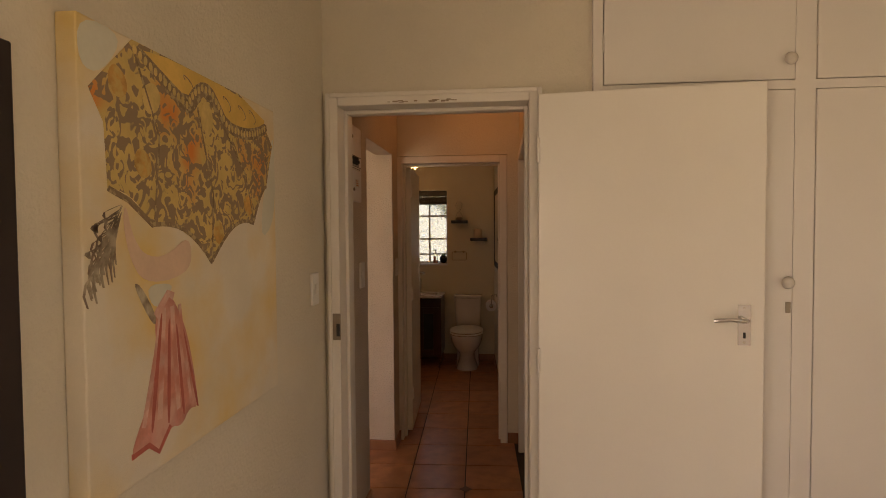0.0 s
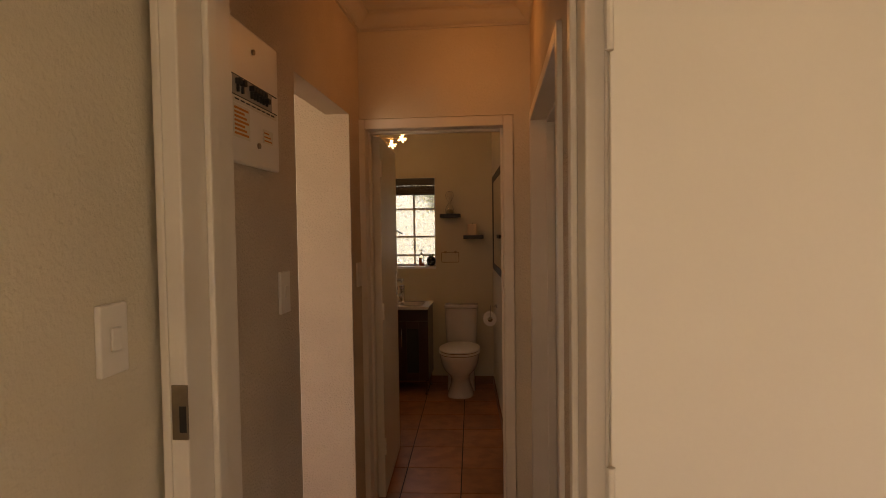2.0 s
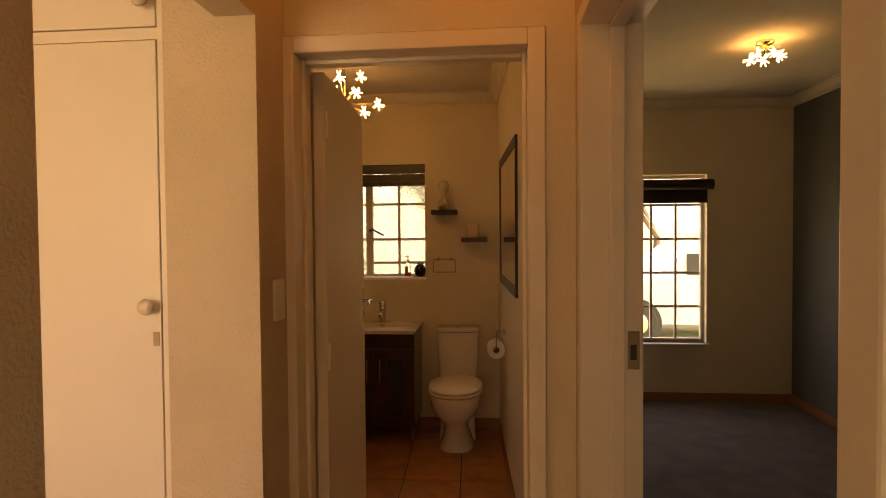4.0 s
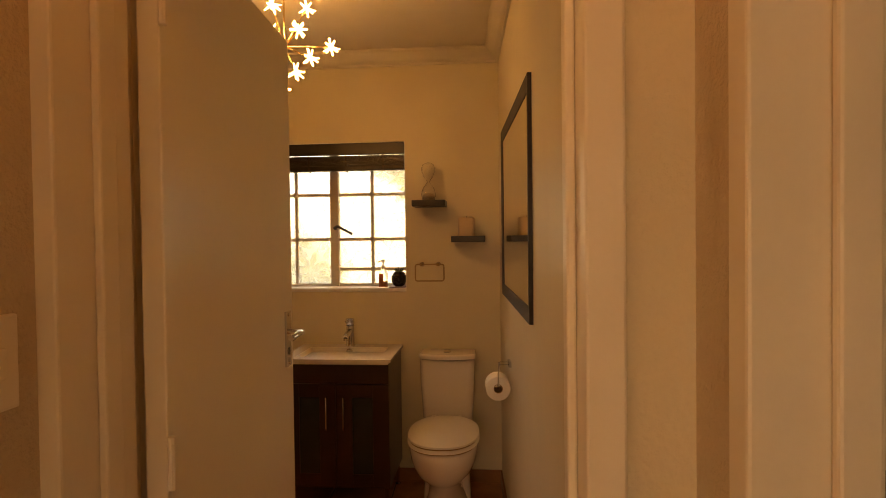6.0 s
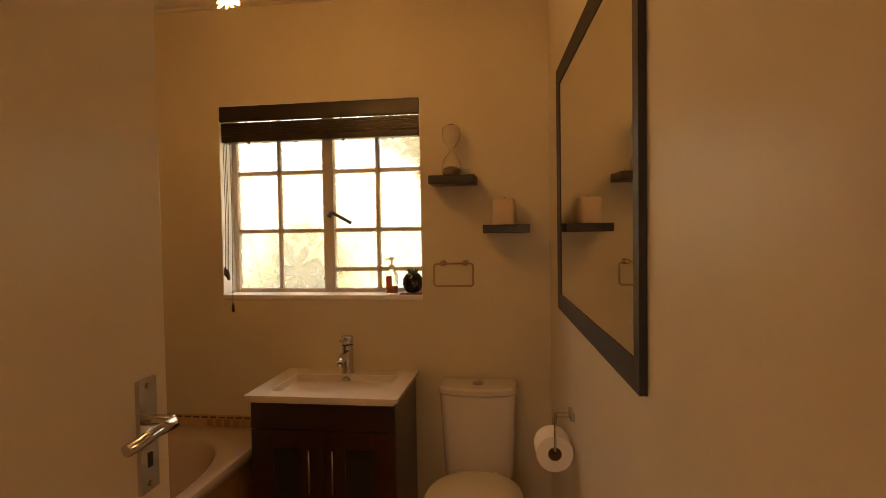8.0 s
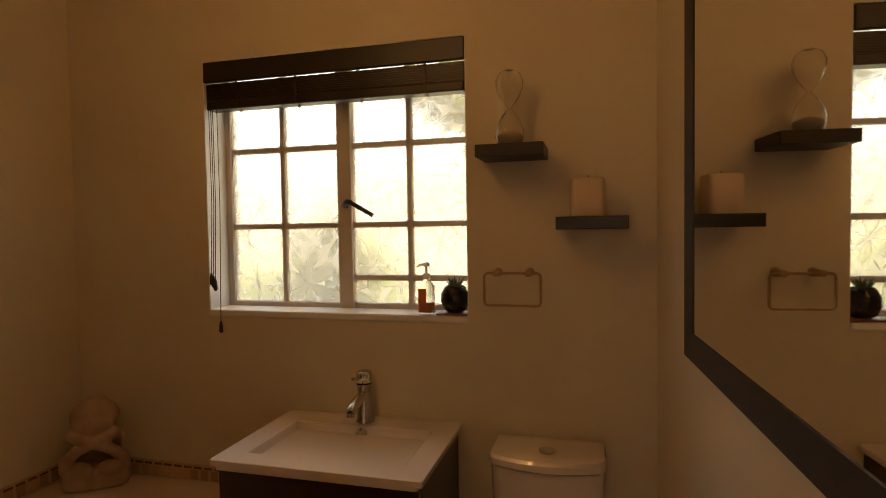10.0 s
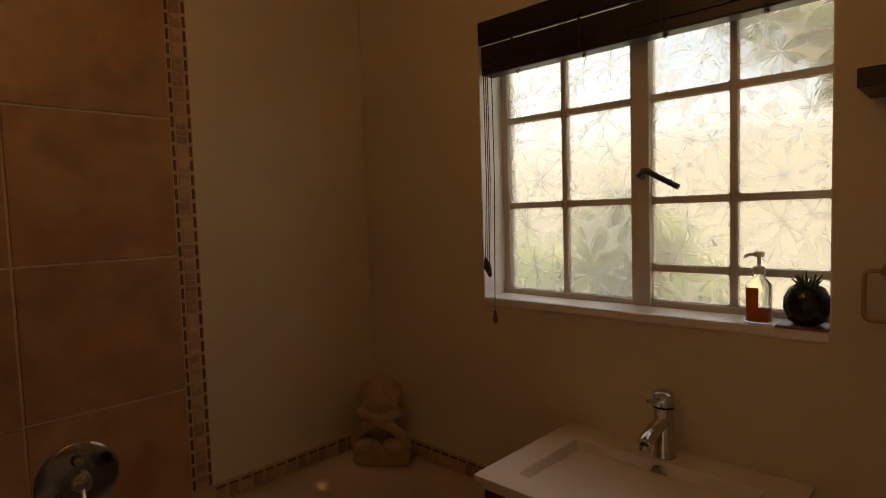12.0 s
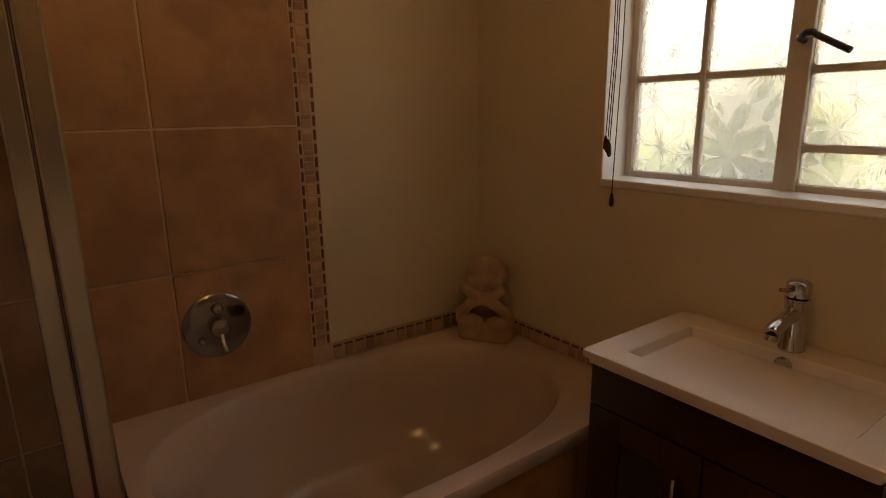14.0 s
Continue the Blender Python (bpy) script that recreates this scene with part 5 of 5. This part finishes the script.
def hedge(name, x0, x1, y0, y1, z0, z1, n, size, seed, label):
    """Loose shrubbery: many folded leaves on a scatter of twigs."""
    rnd = random.Random(seed)
    verts, faces = [], []
    for _ in range(n):
        u = rnd.random()
        x = x0 + (x1 - x0) * rnd.random()
        top = z1 * (0.65 + 0.35 * math.sin(x * 5.1 + seed) * math.sin(x * 2.3))
        c = Vector((x, y0 + (y1 - y0) * rnd.random(), z0 + (top - z0) * u ** 0.8))
        d = Vector((rnd.uniform(-1, 1), rnd.uniform(-1, 1), rnd.uniform(-0.6, 0.8))).normalized()
        s = d.orthogonal().normalized()
        s.rotate(Matrix.Rotation(rnd.random() * 6.28, 3, d))
        ln = size * (0.6 + 0.8 * rnd.random())
        k = len(verts)
        up = d.cross(s) * ln * 0.12
        verts += [c, c + d * ln * 0.5 + s * ln * 0.28 + up, c + d * ln, c + d * ln * 0.5 - s * ln * 0.28 + up]
        faces += [(k, k + 1, k + 2), (k, k + 2, k + 3)]
    me = bpy.data.meshes.new(name)
    me.from_pydata(verts, [], faces)
    me.materials.append(M_GARDEN)
    return tagged(new(name, me), label, "shrub", kind="stuff")


hedge("garden_shrub", -4.2, -1.2, 7.9, 9.0, -0.15, 1.55, 5000, 0.2, 3, "leafy green garden shrubs outside the bathroom window")
hedge("hanging_vine", -0.62, 0.1, 6.95, 7.25, 1.88, 3.0, 420, 0.13, 8, "dark vine leaves hanging over the bathroom window")
hedge("tall_garden_shrub", -1.25, -0.75, 7.3, 7.7, -0.15, 1.8, 1500, 0.17, 5, "tall leafy garden shrub close to the bathroom window")
structure("garden_wall", boxes((-9, 0.9, 12, 12.2, -0.2, 2.3), bevel=0.01), M_PALE, "pale rendered garden wall", "garden wall")


def parked_car(x, y, z):
    """A small white hatchback, side on."""
    th = thing("parked_car", x, y, z, "white hatchback parked on the drive outside the window", "car")
    white = mat("white_car_paint", (0.78, 0.78, 0.76), 0.2, vary=0.02, coat=0.8)
    side = [(-2.0, 0.35), (-2.05, 0.6), (-1.9, 0.82), (-1.1, 0.95), (-0.45, 1.42), (0.9, 1.46), (1.75, 1.0), (1.95, 0.85), (1.98, 0.4), (1.6, 0.28), (-1.6, 0.28)]
    bm = bmesh.new()
    loops = []
    for w, k in ((-0.82, 0.97), (-0.78, 1.0), (0.78, 1.0), (0.82, 0.97)):
        loops.append([(x + px_ * k, y + w, z + 0.7 + (pz_ - 0.7) * k) for px_, pz_ in side])
    part("body", rings(loops, bm=bm), white, th, smooth=35)
    part("side_window", boxes((x - 0.55, x + 0.25, y - 0.835, y - 0.825, z + 1.0, z + 1.3), (x + 0.32, x + 1.05, y - 0.835, y - 0.825, z + 1.0, z + 1.3)), M_DARKGLASS, th)
    part("bumper", boxes((x - 2.1, x - 1.9, y - 0.78, y + 0.78, z + 0.35, z + 0.55), bevel=0.03), white, th)
    for wx in (-1.25, 1.25):
        arch = part("wheel_arch", lathe([(0.36, -0.84), (0.36, -0.80)], 28, (x + wx, y, z + 0.30), "y"), M_BLACK, th)
        for wy in (-0.86, 0.66):
            ty_ = part("tyre", lathe([(0.20, wy), (0.29, wy), (0.30, wy + 0.03), (0.30, wy + 0.17), (0.29, wy + 0.2), (0.20, wy + 0.2)], 32, (x + wx, y, z + 0.30), "y"), M_BLACK, th, smooth=40)
            part("rim", lathe([(0.19, wy + 0.01), (0.15, wy - 0.005), (0.05, wy - 0.01), (0.02, wy - 0.01)], 24, (x + wx, y, z + 0.30), "y"), M_ALU, ty_, smooth=40)


parked_car(3.55, 11.4, -0.15)


def tree(x, y, z, seed):
    """A sparse garden tree: forking tapered limbs with small leaf clumps."""
    rnd = random.Random(seed)
    th = thing("garden_tree", x, y, z, "sparse garden tree with thin branches", "tree")
    bark = mat("grey_bark", (0.16, 0.12, 0.09), 0.9, vary=0.25, scale=12, bump=0.6)
    bm = bmesh.new()
    tips = []

    def grow(p, d, ln, r, depth):
        q = p + d * ln
        rod(p, q, r, r * 0.7, 7, bm)
        if depth == 0:
            tips.append(q)
            return
        for _ in range(3 if depth > 1 else 4):
            e = (d + Vector((rnd.uniform(-0.8, 0.8), rnd.uniform(-0.8, 0.8), rnd.uniform(-0.25, 0.5)))).normalized()
            grow(q, e, ln * rnd.uniform(0.6, 0.85), r * 0.62, depth - 1)

    grow(Vector((x, y, z)), Vector((0.05, 0, 1)), 1.5, 0.10, 4)
    part("trunk", bm, bark, th)
    verts, faces = [], []
    for t in tips:
        for _ in range(5):
            c = t + Vector((rnd.gauss(0, 0.14), rnd.gauss(0, 0.14), rnd.gauss(0, 0.12)))
            d = Vector((rnd.uniform(-1, 1), rnd.uniform(-1, 1), rnd.uniform(-1, 1))).normalized()
            o = d.orthogonal().normalized()
            k = len(verts)
            verts += [c, c + d * 0.05 + o * 0.025, c + d * 0.1, c + d * 0.05 - o * 0.025]
            faces += [(k, k + 1, k + 2), (k, k + 2, k + 3)]
    me = bpy.data.meshes.new("crown")
    me.from_pydata(verts, [], faces)
    me.materials.append(M_GARDEN)
    cr = new("crown", me)
    cr.parent = th
    cr.matrix_parent_inverse = th.matrix_world.inverted()
    cr["kind"] = "stuff"


tree(3.6, 14.5, -0.15, 21)

# ---- tiles: floor and walls ----


def piece_mesh(name, w, d, h, material, bevel=0.0015):
    bm = boxes((-w / 2, w / 2, -d / 2, d / 2, 0, h), bevel=bevel, seg=1)
    bmesh.ops.recalc_face_normals(bm, faces=bm.faces)
    me = bpy.data.meshes.new(name)
    bm.to_mesh(me)
    bm.free()
    me.materials.append(material)
    return me


PITCH, SKEW = 0.3400, radians(2.4)
tile_me = piece_mesh("tile", PITCH - 0.007, PITCH - 0.007, 0.010, M_TILE)
for i in range(-8, 4):
    for j in range(-9, 11):
        u, v = (i + 0.5) * PITCH, (j + 0.5) * PITCH
        x = 0.170 + u * math.cos(SKEW) - v * math.sin(SKEW)
        y = 3.53 + u * math.sin(SKEW) + v * math.cos(SKEW)
        hall = XH - 0.1 < x < XHR + 0.12 and Y2 - 0.1 < y < Y4
        bathr = XB - 0.1 < x < XR + 0.1 and Y4 - 0.2 < y < YB + 0.1
        side = -2.5 < x < XH and 0.5 < y < 3.9
        if hall or bathr or side:
            t = new("tile", tile_me)
            t.parent = floor
            t.matrix_world = pose(x, y, -0.008, 0, 0, math.degrees(SKEW))
di = new("inset", piece_mesh("inset", 0.055, 0.055, 0.003, M_MOS_D))
di.parent = floor
di.matrix_world = pose(0.19, 3.19, 0.0015, 0, 0, 47)

TS = 0.398
wt_me = piece_mesh("wall_tile", TS - 0.006, TS - 0.006, 0.010, M_WTILE)
backing = structure("wall_tiling", boxes((XB, XB + 0.006, 4.09, 5.772, 0.02, 2.40), (-1.70, -0.92, Y4, Y4 + 0.006, 0.02, 2.4)), M_WGROUT, "sandstone ceramic wall tiling with pale grout", "wall tiling")
for i in range(-3, 1):
    for j in range(-2, 4):
        y0, z0 = 5.375 + i * TS, 0.904 + j * TS
        if y0 < 4.15:
            continue
        t = new("tile", wt_me)
        t.parent = backing
        t.matrix_world = pose(XB + 0.001, y0 + TS / 2, z0 + TS / 2, 0, 90, 0)

border = structure("mosaic_border", boxes((XB, XB + 0.005, 5.772, 5.835, BZ + 0.002, 2.40), (XB, XB + 0.005, 5.835, YB - 0.002, BZ + 0.002, BZ + 0.058),
                                          (XB + 0.005, VX0, YB - 0.005, YB, BZ + 0.002, BZ + 0.058)), M_MGROUT, "narrow brown and tan mosaic tile border", "tile border")
chip_d = piece_mesh("mosaic_chip", 0.004, 0.008, 0.031, M_MOS_D, 0.0008)
chip_l = piece_mesh("mosaic_chip", 0.004, 0.030, 0.036, M_MOS_L, 0.0008)
chip_a = piece_mesh("mosaic_chip", 0.004, 0.029, 0.021, M_MOS_L, 0.0008)
chip_b = piece_mesh("mosaic_chip", 0.004, 0.028, 0.013, M_MOS_L, 0.0008)


def chip(me, m):
    o = new("mosaic_chip", me)
    o.parent = border
    o.matrix_world = m


k = 0
z = BZ + 0.065
while z < 2.36:
    chip(chip_d, pose(XB + 0.0055, 5.779, z))
    chip(chip_d, pose(XB + 0.0055, 5.828, z))
    lo_first = math.sin(z * 97) > 0
    chip(chip_a if lo_first else chip_b, pose(XB + 0.0055, 5.8035, z - 0.004, 5 * math.sin(z * 60)))
    chip(chip_b if lo_first else chip_a, pose(XB + 0.0055, 5.8035, z - 0.004 + (0.0245 if lo_first else 0.0165), 6 * math.sin(z * 41)))
    z += 0.042
y = 5.86
while y < YB - 0.02:
    chip(chip_d, pose(XB + 0.0055, y + 0.015, BZ + 0.047, 90))
    chip(chip_l, pose(XB + 0.0055, y, BZ + 0.004))
    y += 0.042
x = XB + 0.03
while x < VX0 - 0.03:
    chip(chip_d, pose(x, YB - 0.0055, BZ + 0.047, 90, 0, 90))
    chip(chip_l, pose(x, YB - 0.0055, BZ + 0.004, 0, 0, 90))
    x += 0.042
